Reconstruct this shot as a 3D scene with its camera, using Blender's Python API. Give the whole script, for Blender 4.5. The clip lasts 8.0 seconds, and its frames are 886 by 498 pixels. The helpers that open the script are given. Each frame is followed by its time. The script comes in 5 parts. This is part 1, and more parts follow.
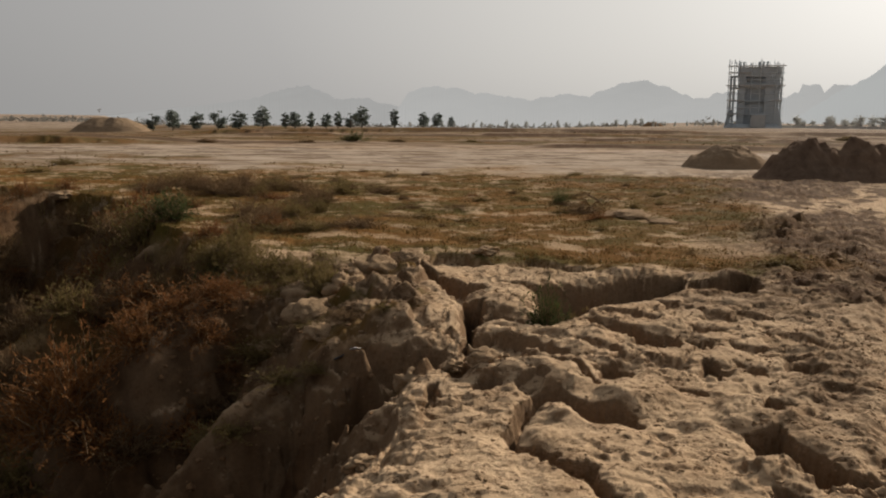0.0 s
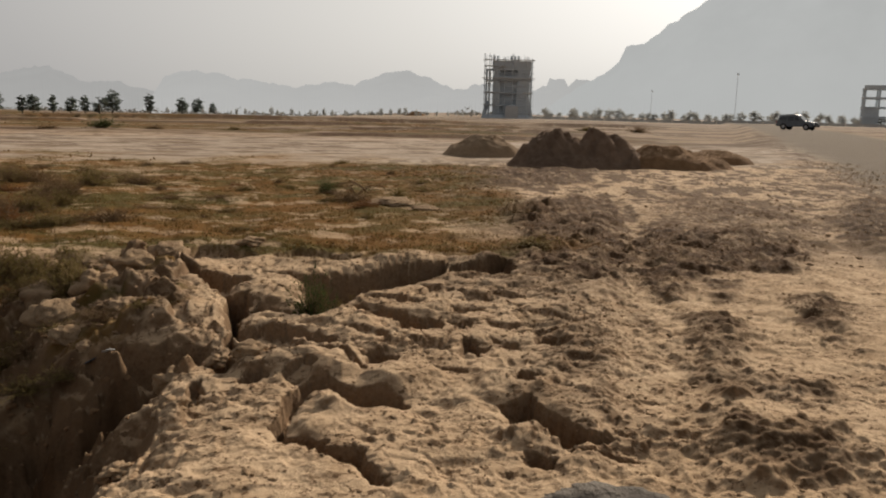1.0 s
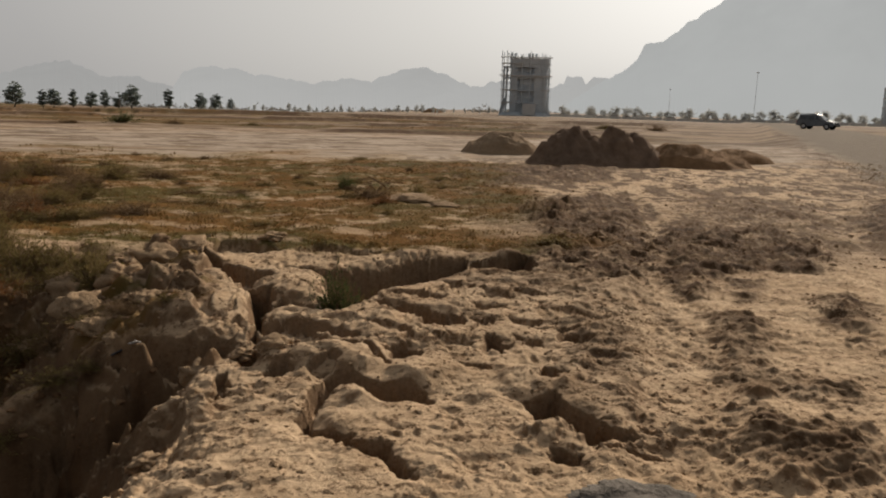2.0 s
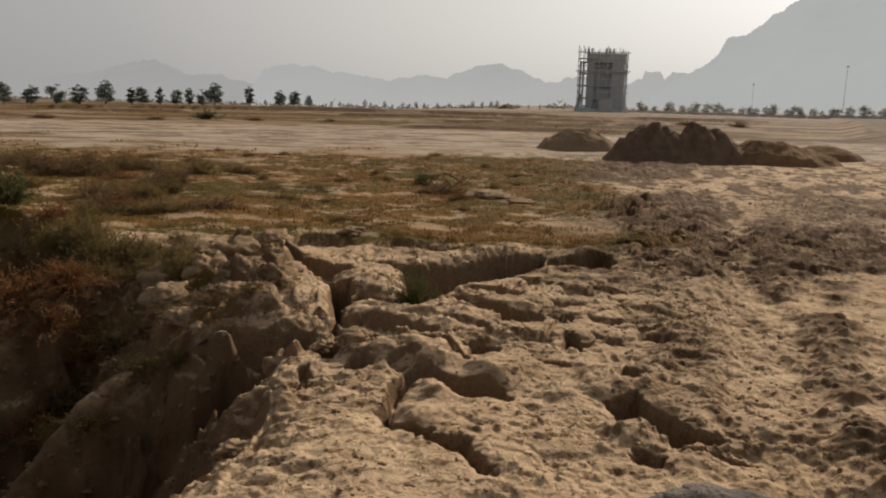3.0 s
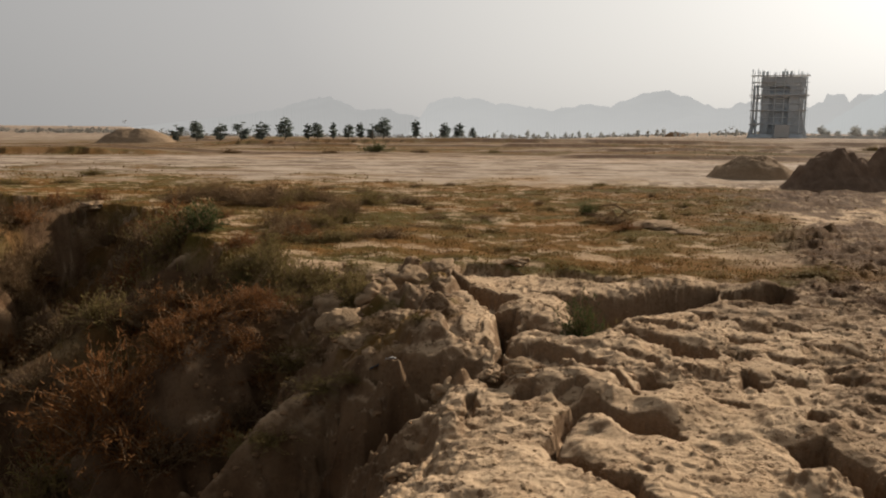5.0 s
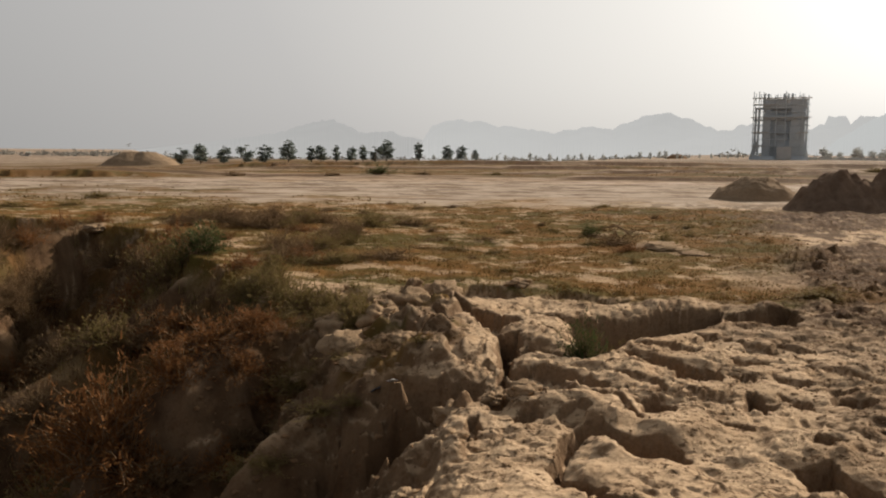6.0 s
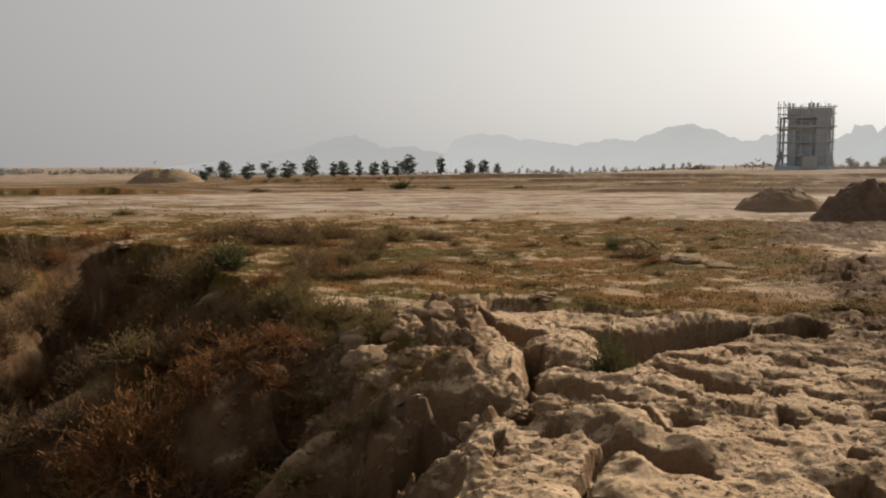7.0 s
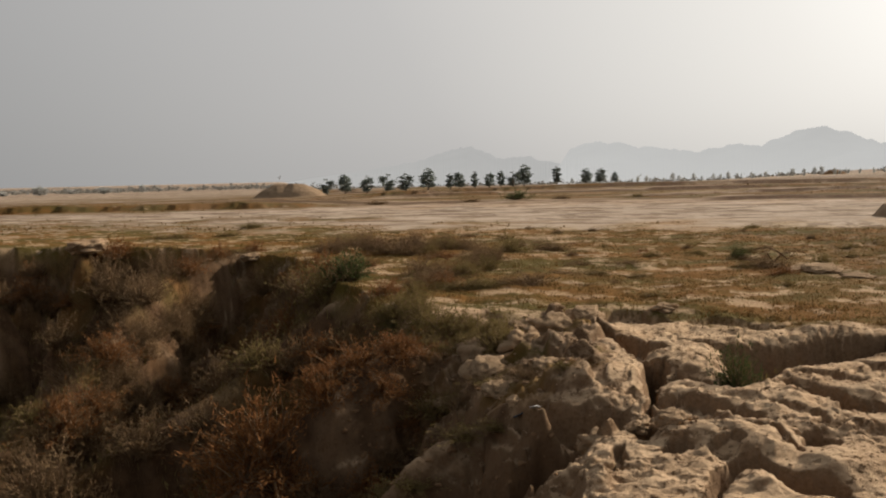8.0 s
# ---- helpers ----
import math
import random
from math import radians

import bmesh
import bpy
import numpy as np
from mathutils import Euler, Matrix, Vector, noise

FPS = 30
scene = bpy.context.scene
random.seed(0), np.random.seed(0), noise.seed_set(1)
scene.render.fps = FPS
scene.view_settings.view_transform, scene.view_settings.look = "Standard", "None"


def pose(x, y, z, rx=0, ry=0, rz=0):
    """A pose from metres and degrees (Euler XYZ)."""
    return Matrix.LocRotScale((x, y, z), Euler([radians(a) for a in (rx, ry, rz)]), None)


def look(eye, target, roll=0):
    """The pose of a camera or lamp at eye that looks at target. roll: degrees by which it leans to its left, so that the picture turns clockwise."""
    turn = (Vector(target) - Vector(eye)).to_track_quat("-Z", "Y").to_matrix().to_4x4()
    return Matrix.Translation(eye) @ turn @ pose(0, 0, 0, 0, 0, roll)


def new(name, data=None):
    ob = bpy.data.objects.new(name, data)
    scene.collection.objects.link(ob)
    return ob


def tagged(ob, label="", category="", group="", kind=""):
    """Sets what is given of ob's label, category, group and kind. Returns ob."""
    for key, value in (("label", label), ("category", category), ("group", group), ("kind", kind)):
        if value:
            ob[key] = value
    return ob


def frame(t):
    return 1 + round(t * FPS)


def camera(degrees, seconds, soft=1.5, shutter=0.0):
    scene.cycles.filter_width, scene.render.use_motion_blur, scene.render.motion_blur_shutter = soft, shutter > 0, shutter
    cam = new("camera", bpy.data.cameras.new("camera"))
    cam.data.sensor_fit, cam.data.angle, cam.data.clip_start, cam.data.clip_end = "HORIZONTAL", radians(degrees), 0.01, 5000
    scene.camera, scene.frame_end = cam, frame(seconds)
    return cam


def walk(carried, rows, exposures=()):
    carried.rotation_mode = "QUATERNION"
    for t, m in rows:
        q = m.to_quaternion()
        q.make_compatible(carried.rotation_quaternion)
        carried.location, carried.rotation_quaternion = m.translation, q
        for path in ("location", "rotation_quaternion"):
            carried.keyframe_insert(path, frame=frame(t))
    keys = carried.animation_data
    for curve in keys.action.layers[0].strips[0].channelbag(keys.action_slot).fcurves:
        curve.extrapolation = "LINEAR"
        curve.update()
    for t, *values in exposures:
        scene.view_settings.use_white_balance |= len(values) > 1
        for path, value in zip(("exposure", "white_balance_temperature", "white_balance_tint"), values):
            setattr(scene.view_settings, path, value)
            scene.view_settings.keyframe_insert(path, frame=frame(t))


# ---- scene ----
cam = camera(57.6, 8.0, soft=2.0)
PATH = [
    (0, (0.065, 0.332, 1.521), (0.051, 2.307, 1.202), 0.7),
    (0.5, (0.095, 0.331, 1.523), (0.377, 2.283, 1.191), 0.5),
    (1, (0.102, 0.307, 1.526), (0.647, 2.201, 1.19), 1.6),
    (2.5, (0.012, 0.31, 1.517), (0.453, 2.229, 1.166), 2.2),
    (3, (0.002, 0.321, 1.515), (0.334, 2.261, 1.156), 1.8),
    (3.5, (-0.02, 0.324, 1.518), (0.243, 2.272, 1.147), 1.5),
    (4, (-0.043, 0.319, 1.518), (0.076, 2.284, 1.165), 1.3),
    (4.5, (-0.045, 0.299, 1.528), (-0.092, 2.271, 1.201), 0.9),
    (6, (-0.037, 0.326, 1.516), (-0.11, 2.311, 1.276), 0.5),
    (6.5, (-0.038, 0.334, 1.517), (-0.105, 2.32, 1.288), 0.3),
    (7, (-0.044, 0.33, 1.52), (-0.174, 2.315, 1.314), -0.2),
    (7.5, (-0.055, 0.296, 1.533), (-0.336, 2.267, 1.344), -1.0),
    (8, (-0.047, 0.305, 1.523), (-0.461, 2.254, 1.347), -1.3),
]
EXPOSURES = [(0.0, -0.27), (0.5, -0.25), (1.0, -0.2), (2.5, -0.35), (3.0, -0.3), (3.5, -0.28), (4.0, -0.07), (4.5, -0.07), (6.0, 0.03), (6.5, 0.0), (7.0, 0.0), (8.0, 0.03)]
walk(cam, [(t, look(eye, target, roll)) for t, eye, target, roll in PATH], EXPOSURES)

# world, sun and exposure
SUN_AZ, SUN_EL = 42.0, 28.0
world = bpy.data.worlds.new("hazy_sky")
scene.world = world
world.use_nodes = True
wt = world.node_tree
wt.nodes.clear()


def wnode(kind, **props):
    n = wt.nodes.new(kind)
    for key, value in props.items():
        if key == "sky_type":
            n.sky_type = value
    return n


sky = wnode("ShaderNodeTexSky", sky_type="NISHITA")
sky.sun_disc = False
sky.sun_elevation, sky.sun_rotation = radians(SUN_EL), radians(SUN_AZ)
sky.air_density, sky.dust_density, sky.ozone_density = 1.0, 6.0, 1.0
grey = wnode("ShaderNodeHueSaturation")
grey.inputs["Saturation"].default_value = 0.25
wt.links.new(sky.outputs[0], grey.inputs["Color"])
# thick dust haze: an even veil that brightens towards the sun
coord = wnode("ShaderNodeTexCoord")
dot = wnode("ShaderNodeVectorMath")
dot.operation = "DOT_PRODUCT"
ca, ea = radians(SUN_AZ), radians(SUN_EL)
dot.inputs[1].default_value = (math.sin(ca) * math.cos(ea), math.cos(ca) * math.cos(ea), math.sin(ea))
wt.links.new(coord.outputs["Generated"], dot.inputs[0])
veil = wnode("ShaderNodeValToRGB")
veil.color_ramp.elements[0].position, veil.color_ramp.elements[0].color = 0.0, (3.3, 3.3, 3.3, 1)
veil.color_ramp.elements[1].position, veil.color_ramp.elements[1].color = 1.0, (10.5, 10.2, 9.6, 1)
e = veil.color_ramp.elements.new(0.55)
e.color = (5.6, 5.45, 5.3, 1)
e = veil.color_ramp.elements.new(0.82)
e.color = (8.2, 7.9, 7.4, 1)
wt.links.new(dot.outputs["Value"], veil.inputs[0])
both = wnode("ShaderNodeMixRGB")
both.inputs[0].default_value = 0.85
wt.links.new(grey.outputs[0], both.inputs[1])
wt.links.new(veil.outputs[0], both.inputs[2])
# the dust thins out overhead
split = wnode("ShaderNodeSeparateXYZ")
wt.links.new(coord.outputs["Generated"], split.inputs[0])
over = wnode("ShaderNodeMapRange")
over.inputs["From Min"].default_value, over.inputs["From Max"].default_value = 0.28, 0.9
over.inputs["To Min"].default_value, over.inputs["To Max"].default_value = 1.0, 0.45
wt.links.new(split.outputs["Z"], over.inputs["Value"])
thin = wnode("ShaderNodeMixRGB")
thin.blend_type = "MULTIPLY"
thin.inputs[0].default_value = 1.0
wt.links.new(both.outputs[0], thin.inputs[1])
wt.links.new(over.outputs["Result"], thin.inputs[2])
back = wnode("ShaderNodeBackground")
back.inputs["Strength"].default_value = 0.1
wt.links.new(thin.outputs[0], back.inputs["Color"])
wout = wnode("ShaderNodeOutputWorld")
wt.links.new(back.outputs[0], wout.inputs["Surface"])

sun = new("sun", bpy.data.lights.new("sun", "SUN"))
sun.data.energy, sun.data.angle, sun.data.color = 5.1, radians(1.5), (1.0, 0.86, 0.70)
sun.matrix_world = look((0, 0, 0), (-dot.inputs[1].default_value[0], -dot.inputs[1].default_value[1], -dot.inputs[1].default_value[2]))


# materials
def material(name, rough=0.9, metal=0.0):
    m = bpy.data.materials.new(name)
    m.use_nodes = True
    b = m.node_tree.nodes["Principled BSDF"]
    b.inputs["Roughness"].default_value, b.inputs["Metallic"].default_value = rough, metal
    b.inputs["Specular IOR Level"].default_value = 0.06
    return m, m.node_tree, b


def tex_noise(tree, scale, detail=4.0, rough=0.6, vector=None):
    n = tree.nodes.new("ShaderNodeTexNoise")
    n.inputs["Scale"].default_value, n.inputs["Detail"].default_value, n.inputs["Roughness"].default_value = scale, detail, rough
    if vector is not None:
        tree.links.new(vector, n.inputs["Vector"])
    return n.outputs["Fac"]


def ramp(tree, fac, low, high, a=(0, 0, 0), b=(1, 1, 1)):
    r = tree.nodes.new("ShaderNodeValToRGB")
    r.color_ramp.elements[0].position, r.color_ramp.elements[0].color = low, (*a, 1)
    r.color_ramp.elements[1].position, r.color_ramp.elements[1].color = high, (*b, 1)
    tree.links.new(fac, r.inputs[0])
    return r.outputs[0]


def blend(tree, fac, a, b, kind="MIX"):
    n = tree.nodes.new("ShaderNodeMixRGB")
    n.blend_type = kind
    for value, socket in ((fac, n.inputs[0]), (a, n.inputs[1]), (b, n.inputs[2])):
        if isinstance(value, bpy.types.NodeSocket):
            tree.links.new(value, socket)
        elif isinstance(value, tuple):
            socket.default_value = (*value, 1)
        else:
            socket.default_value = value
    return n.outputs[0]


def times(tree, a, b):
    n = tree.nodes.new("ShaderNodeMath")
    n.operation = "MULTIPLY"
    tree.links.new(a, n.inputs[0])
    if isinstance(b, bpy.types.NodeSocket):
        tree.links.new(b, n.inputs[1])
    else:
        n.inputs[1].default_value = b
    return n.outputs[0]


def bump(tree, bsdf, height, strength, distance, under=None):
    n = tree.nodes.new("ShaderNodeBump")
    n.inputs["Strength"].default_value, n.inputs["Distance"].default_value = strength, distance
    tree.links.new(height, n.inputs["Height"])
    if under is not None:
        tree.links.new(under, n.inputs["Normal"])
    tree.links.new(n.outputs[0], bsdf.inputs["Normal"])
    return n.outputs[0]


def world_place(tree, stretch=(1, 1, 1)):
    g = tree.nodes.new("ShaderNodeNewGeometry")
    m = tree.nodes.new("ShaderNodeMapping")
    m.inputs["Scale"].default_value = stretch
    tree.links.new(g.outputs["Position"], m.inputs["Vector"])
    return m.outputs[0]


def layer(tree, name):
    a = tree.nodes.new("ShaderNodeAttribute")
    a.attribute_name = name
    return a.outputs["Fac"]


def ground_material():
    m, t, b = material("clay_ground", 0.95)
    p = world_place(t)
    coarse, mid, fine = tex_noise(t, 0.5, 6, 0.6, p), tex_noise(t, 4.0, 6, 0.65, p), tex_noise(t, 38.0, 5, 0.7, p)
    clay = blend(t, ramp(t, coarse, 0.35, 0.65), (0.51, 0.366, 0.235), (0.58, 0.43, 0.287))
    clay = blend(t, times(t, ramp(t, mid, 0.46, 0.70), 0.6), clay, (0.37, 0.245, 0.14))
    loose = tex_noise(t, 2.3, 6, 0.7, world_place(t, (0.8, 1.3, 1.0)))
    clay = blend(t, times(t, ramp(t, loose, 0.50, 0.62), 0.5), clay, (0.33, 0.22, 0.13))
    clay = blend(t, times(t, ramp(t, fine, 0.56, 0.68), 0.4), clay, (0.20, 0.125, 0.07))
    # brown flecks, thick where the soil lies loose
    specks = tex_noise(t, 22.0, 3, 0.65, p)
    flecks = times(t, ramp(t, specks, 0.55, 0.59), ramp(t, loose, 0.42, 0.54, (0.3, 0.3, 0.3)))
    clay = blend(t, times(t, flecks, 0.9), clay, (0.13, 0.08, 0.045))
    clods = times(t, ramp(t, tex_noise(t, 5.5, 6, 0.75, p), 0.55, 0.59), ramp(t, loose, 0.46, 0.58))
    clay = blend(t, times(t, clods, 0.75), clay, (0.17, 0.105, 0.06))
    # redder subsoil where the pale crust has broken away, darkened to deepen pit shade
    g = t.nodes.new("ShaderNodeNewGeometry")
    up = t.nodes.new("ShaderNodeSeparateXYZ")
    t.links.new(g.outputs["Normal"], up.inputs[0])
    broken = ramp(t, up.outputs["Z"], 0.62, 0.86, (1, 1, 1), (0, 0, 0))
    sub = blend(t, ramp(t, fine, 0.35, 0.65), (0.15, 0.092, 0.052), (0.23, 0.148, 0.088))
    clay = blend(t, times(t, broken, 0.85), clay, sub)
    # pale salty crust of the far flat, which farther out also paints the haze
    streak = tex_noise(t, 0.6, 7, 0.75, world_place(t, (0.4, 1.0, 1.0)))
    pale = blend(t, ramp(t, streak, 0.47, 0.62), (0.43, 0.35, 0.278), (0.20, 0.142, 0.095))
    lines = tex_noise(t, 1.5, 6, 0.75, world_place(t, (0.3, 1.0, 1.0)))
    pale = blend(t, times(t, ramp(t, lines, 0.55, 0.63), 0.7), pale, (0.20, 0.135, 0.085))
    col = blend(t, layer(t, "pale"), clay, pale)
    # brown turned soil; its mask also paints shade on ravine walls and far banks
    soil = blend(t, ramp(t, mid, 0.35, 0.65), (0.058, 0.033, 0.018), (0.122, 0.072, 0.039))
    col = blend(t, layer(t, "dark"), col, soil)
    # thin dry turf
    tint = tex_noise(t, 0.5, 6, 0.65, world_place(t, (0.6, 1.2, 1.0)))
    turf = blend(t, ramp(t, tint, 0.43, 0.57), (0.088, 0.067, 0.016), (0.180, 0.089, 0.024))
    turf = blend(t, times(t, ramp(t, fine, 0.45, 0.7), 0.4), turf, (0.085, 0.058, 0.024))
    mats = ramp(t, tex_noise(t, 1.3, 5, 0.65, world_place(t, (0.55, 1.3, 1.0))), 0.58, 0.66)
    turf = blend(t, times(t, mats, 0.5), turf, (0.085, 0.060, 0.026))
    bare = ramp(t, tex_noise(t, 0.9, 7, 0.72, world_place(t, (0.7, 1.5, 1.0))), 0.59, 0.64)
    turf = blend(t, times(t, bare, 0.9), turf, (0.35, 0.258, 0.175))
    col = blend(t, layer(t, "grass"), col, turf)
    gravel = blend(t, ramp(t, fine, 0.35, 0.65), (0.10, 0.080, 0.060), (0.20, 0.160, 0.120))
    col = blend(t, layer(t, "gravel"), col, gravel)
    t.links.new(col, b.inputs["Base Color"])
    n0 = bump(t, b, specks, 0.55, 0.014)
    n1 = bump(t, b, mid, 0.2, 0.03, n0)
    n2 = bump(t, b, fine, 0.85, 0.013, n1)
    bump(t, b, tex_noise(t, 110.0, 5, 0.7, p), 0.5, 0.005, n2)
    return m


def plain(name, a, b_, scale, rough=0.85, metal=0.0, rise=0.3, dist=0.01):
    """Two tones of one surface, with grain at two scales."""
    m, t, b = material(name, rough, metal)
    p = world_place(t)
    n1, n2 = tex_noise(t, scale, 5, 0.6, p), tex_noise(t, scale * 9, 4, 0.6, p)
    col = blend(t, ramp(t, n1, 0.35, 0.65), a, b_)
    col = blend(t, times(t, ramp(t, n2, 0.45, 0.75), 0.4), col, tuple(0.5 * v for v in a))
    t.links.new(col, b.inputs["Base Color"])
    bump(t, b, n2, rise, dist)
    return m


def leafy(name, a, b_, through_light=0.25):
    """Leaves or stalks, each with a tone of its own."""
    m, t, b = material(name, 0.8)
    g = t.nodes.new("ShaderNodeNewGeometry")
    col = blend(t, g.outputs["Random Per Island"], a, b_)
    info = t.nodes.new("ShaderNodeObjectInfo")
    col = blend(t, times(t, info.outputs["Random"], 0.35), col, tuple(0.55 * v for v in a))
    t.links.new(col, b.inputs["Base Color"])
    tr = t.nodes.new("ShaderNodeBsdfTranslucent")
    t.links.new(col, tr.inputs["Color"])
    mix = t.nodes.new("ShaderNodeMixShader")
    mix.inputs[0].default_value = through_light
    out = t.nodes["Material Output"]
    t.links.new(b.outputs[0], mix.inputs[1])
    t.links.new(tr.outputs[0], mix.inputs[2])
    t.links.new(mix.outputs[0], out.inputs["Surface"])
    return m


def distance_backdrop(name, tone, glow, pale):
    """Hills kilometres away: a backdrop of distance that glows with painted dust haze."""
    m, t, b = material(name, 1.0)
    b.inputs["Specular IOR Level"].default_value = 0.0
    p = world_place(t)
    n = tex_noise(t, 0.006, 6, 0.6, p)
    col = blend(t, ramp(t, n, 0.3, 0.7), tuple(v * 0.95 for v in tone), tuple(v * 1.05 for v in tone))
    # the glow turns paler towards the foot, where the painted haze is thickest
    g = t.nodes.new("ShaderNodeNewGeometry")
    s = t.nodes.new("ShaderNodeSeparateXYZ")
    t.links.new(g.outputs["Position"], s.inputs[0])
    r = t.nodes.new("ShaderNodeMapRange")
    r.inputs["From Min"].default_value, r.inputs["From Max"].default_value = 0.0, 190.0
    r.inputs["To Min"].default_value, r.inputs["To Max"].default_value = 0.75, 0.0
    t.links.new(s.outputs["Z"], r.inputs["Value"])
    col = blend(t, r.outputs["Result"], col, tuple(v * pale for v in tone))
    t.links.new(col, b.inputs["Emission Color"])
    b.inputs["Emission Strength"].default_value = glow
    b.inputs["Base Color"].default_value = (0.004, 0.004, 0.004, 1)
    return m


GROUND = ground_material()
FAR_HILL = distance_backdrop("hazed_far_hills", (0.425, 0.422, 0.412), 1.0, 1.06)
MID_HILL = distance_backdrop("hazed_hills", (0.485, 0.484, 0.472), 1.0, 1.12)
NEAR_HILL = distance_backdrop("hazed_near_hill", (0.52, 0.53, 0.52), 1.0, 1.0)
# far concrete and steel made pale and bluish to hold the haze in their colour
CONCRETE = plain("hazed_concrete", (0.54, 0.59, 0.63), (0.62, 0.665, 0.70), 0.4, 0.9)
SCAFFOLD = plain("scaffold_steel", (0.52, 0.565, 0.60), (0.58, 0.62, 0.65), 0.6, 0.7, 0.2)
PLANK = plain("weathered_planks", (0.55, 0.54, 0.52), (0.62, 0.60, 0.58), 0.8, 0.9)
WHITEWASH = plain("dusty_whitewash", (0.55, 0.54, 0.52), (0.62, 0.61, 0.58), 0.2, 0.9)
CRUMB = plain("loose_brown_crumbs", (0.25, 0.165, 0.10), (0.35, 0.24, 0.15), 6.0, 0.95, 0, 0.8, 0.01)
BARK = plain("grey_bark", (0.10, 0.085, 0.07), (0.16, 0.14, 0.115), 6.0, 0.95)
TWIG = plain("dry_twigs", (0.17, 0.11, 0.065), (0.25, 0.17, 0.10), 12.0, 0.95)
STONE = plain("sandy_clay_lump", (0.29, 0.20, 0.122), (0.40, 0.285, 0.18), 7.0, 0.95, 0, 0.9, 0.02)
GREY_STONE = plain("grey_stone", (0.13, 0.115, 0.10), (0.21, 0.185, 0.16), 5.0, 0.9, 0, 0.8, 0.02)
# green of the young trees greyed to paint the haze over 130 m
LEAF_TREE = leafy("hazed_tree_leaves", (0.17, 0.20, 0.175), (0.24, 0.27, 0.23))
# scrub and far leaves are pale grey: the haze is put into their colour
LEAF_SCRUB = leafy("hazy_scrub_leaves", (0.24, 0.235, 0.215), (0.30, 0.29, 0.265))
LEAF_FAR = leafy("hazed_far_leaves", (0.46, 0.47, 0.455), (0.53, 0.535, 0.515), 0.45)
SHRUB_GREEN = leafy("green_shrub_leaves", (0.053, 0.068, 0.027), (0.128, 0.143, 0.053))
SHRUB_OLIVE = leafy("olive_shrub_leaves", (0.15, 0.118, 0.046), (0.26, 0.195, 0.08), 0.35)
SHRUB_RUST = leafy("rusty_dry_shrub", (0.17, 0.078, 0.031), (0.27, 0.128, 0.050), 0.35)
SHRUB_BROWN = leafy("brown_dry_shrub", (0.15, 0.098, 0.052), (0.23, 0.155, 0.085), 0.35)
STRAW = leafy("dry_turf_blades", (0.115, 0.075, 0.026), (0.23, 0.122, 0.042))
EARTH_DARK = plain("turned_dark_earth", (0.155, 0.105, 0.075), (0.24, 0.168, 0.12), 3.0, 0.97, 0, 0.8, 0.05)
EARTH_BROWN = plain("turned_brown_earth", (0.20, 0.12, 0.066), (0.285, 0.178, 0.10), 3.0, 0.97, 0, 0.8, 0.05)
EARTH_SAND = plain("sandy_earth", (0.26, 0.185, 0.12), (0.33, 0.24, 0.16), 2.0, 0.97, 0, 0.6, 0.04)


# the lie of the land
def hash_lattice(ix, iy, seed):
    h = (ix.astype(np.int64) * 374761393 + iy.astype(np.int64) * 668265263 + seed * 1442695041) & 0xFFFFFFFF
    h = ((h ^ (h >> 13)) * 1274126177) & 0xFFFFFFFF
    return ((h ^ (h >> 16)) & 0xFFFF) / 65535.0


def perlin(x, y, seed=0):
    """Gradient noise, about -0.7 to 0.7."""
    ix, iy = np.floor(x), np.floor(y)
    fx, fy = x - ix, y - iy
    u, v = fx * fx * fx * (fx * (fx * 6 - 15) + 10), fy * fy * fy * (fy * (fy * 6 - 15) + 10)

    def corner(dx, dy):
        a = hash_lattice(ix + dx, iy + dy, seed) * 2 * np.pi
        return np.cos(a) * (fx - dx) + np.sin(a) * (fy - dy)

    low = corner(0, 0) * (1 - u) + corner(1, 0) * u
    high = corner(0, 1) * (1 - u) + corner(1, 1) * u
    return low * (1 - v) + high * v


def fbm(x, y, octaves, seed=0, gain=0.5):
    total, amp = 0.0, 1.0
    for k in range(octaves):
        total = total + amp * perlin(x * 2.03**k + 17.1 * k, y * 2.03**k - 9.7 * k, seed + k)
        amp *= gain
    return total


def smooth(a, b, v):
    u = np.clip((v - a) / (b - a), 0, 1)
    return u * u * (3 - 2 * u)


def terrace(v, count):
    """Noise cut into flat steps with crisp edges."""
    u = v * count
    return (np.floor(u) + smooth(0.72, 1.0, u % 1.0)) / count


def specks(x, y, seed):
    """The distance to the nearest of a scatter of points, about one for each unit square."""
    ix, iy = np.floor(x), np.floor(y)
    best = np.full(np.shape(x), 9.0)
    for dx in (-1, 0, 1):
        for dy in (-1, 0, 1):
            cx, cy = ix + dx, iy + dy
            best = np.minimum(best, np.hypot(cx + hash_lattice(cx, cy, seed) - x, cy + hash_lattice(cx, cy, seed + 1) - y))
    return best


def along(line, x, y):
    """The distance from a line of points, and how far along it (in metres) the nearest place lies."""
    best, where, run = np.full(np.shape(x), 1e9), np.zeros(np.shape(x)), 0.0
    for (ax, ay), (bx, by) in zip(line[:-1], line[1:]):
        ux, uy = bx - ax, by - ay
        length = math.hypot(ux, uy)
        f = np.clip(((x - ax) * ux + (y - ay) * uy) / length**2, 0, 1)
        d = np.hypot(x - ax - f * ux, y - ay - f * uy)
        near = d < best
        best, where = np.where(near, d, best), np.where(near, run + f * length, where)
        run += length
    return best, where


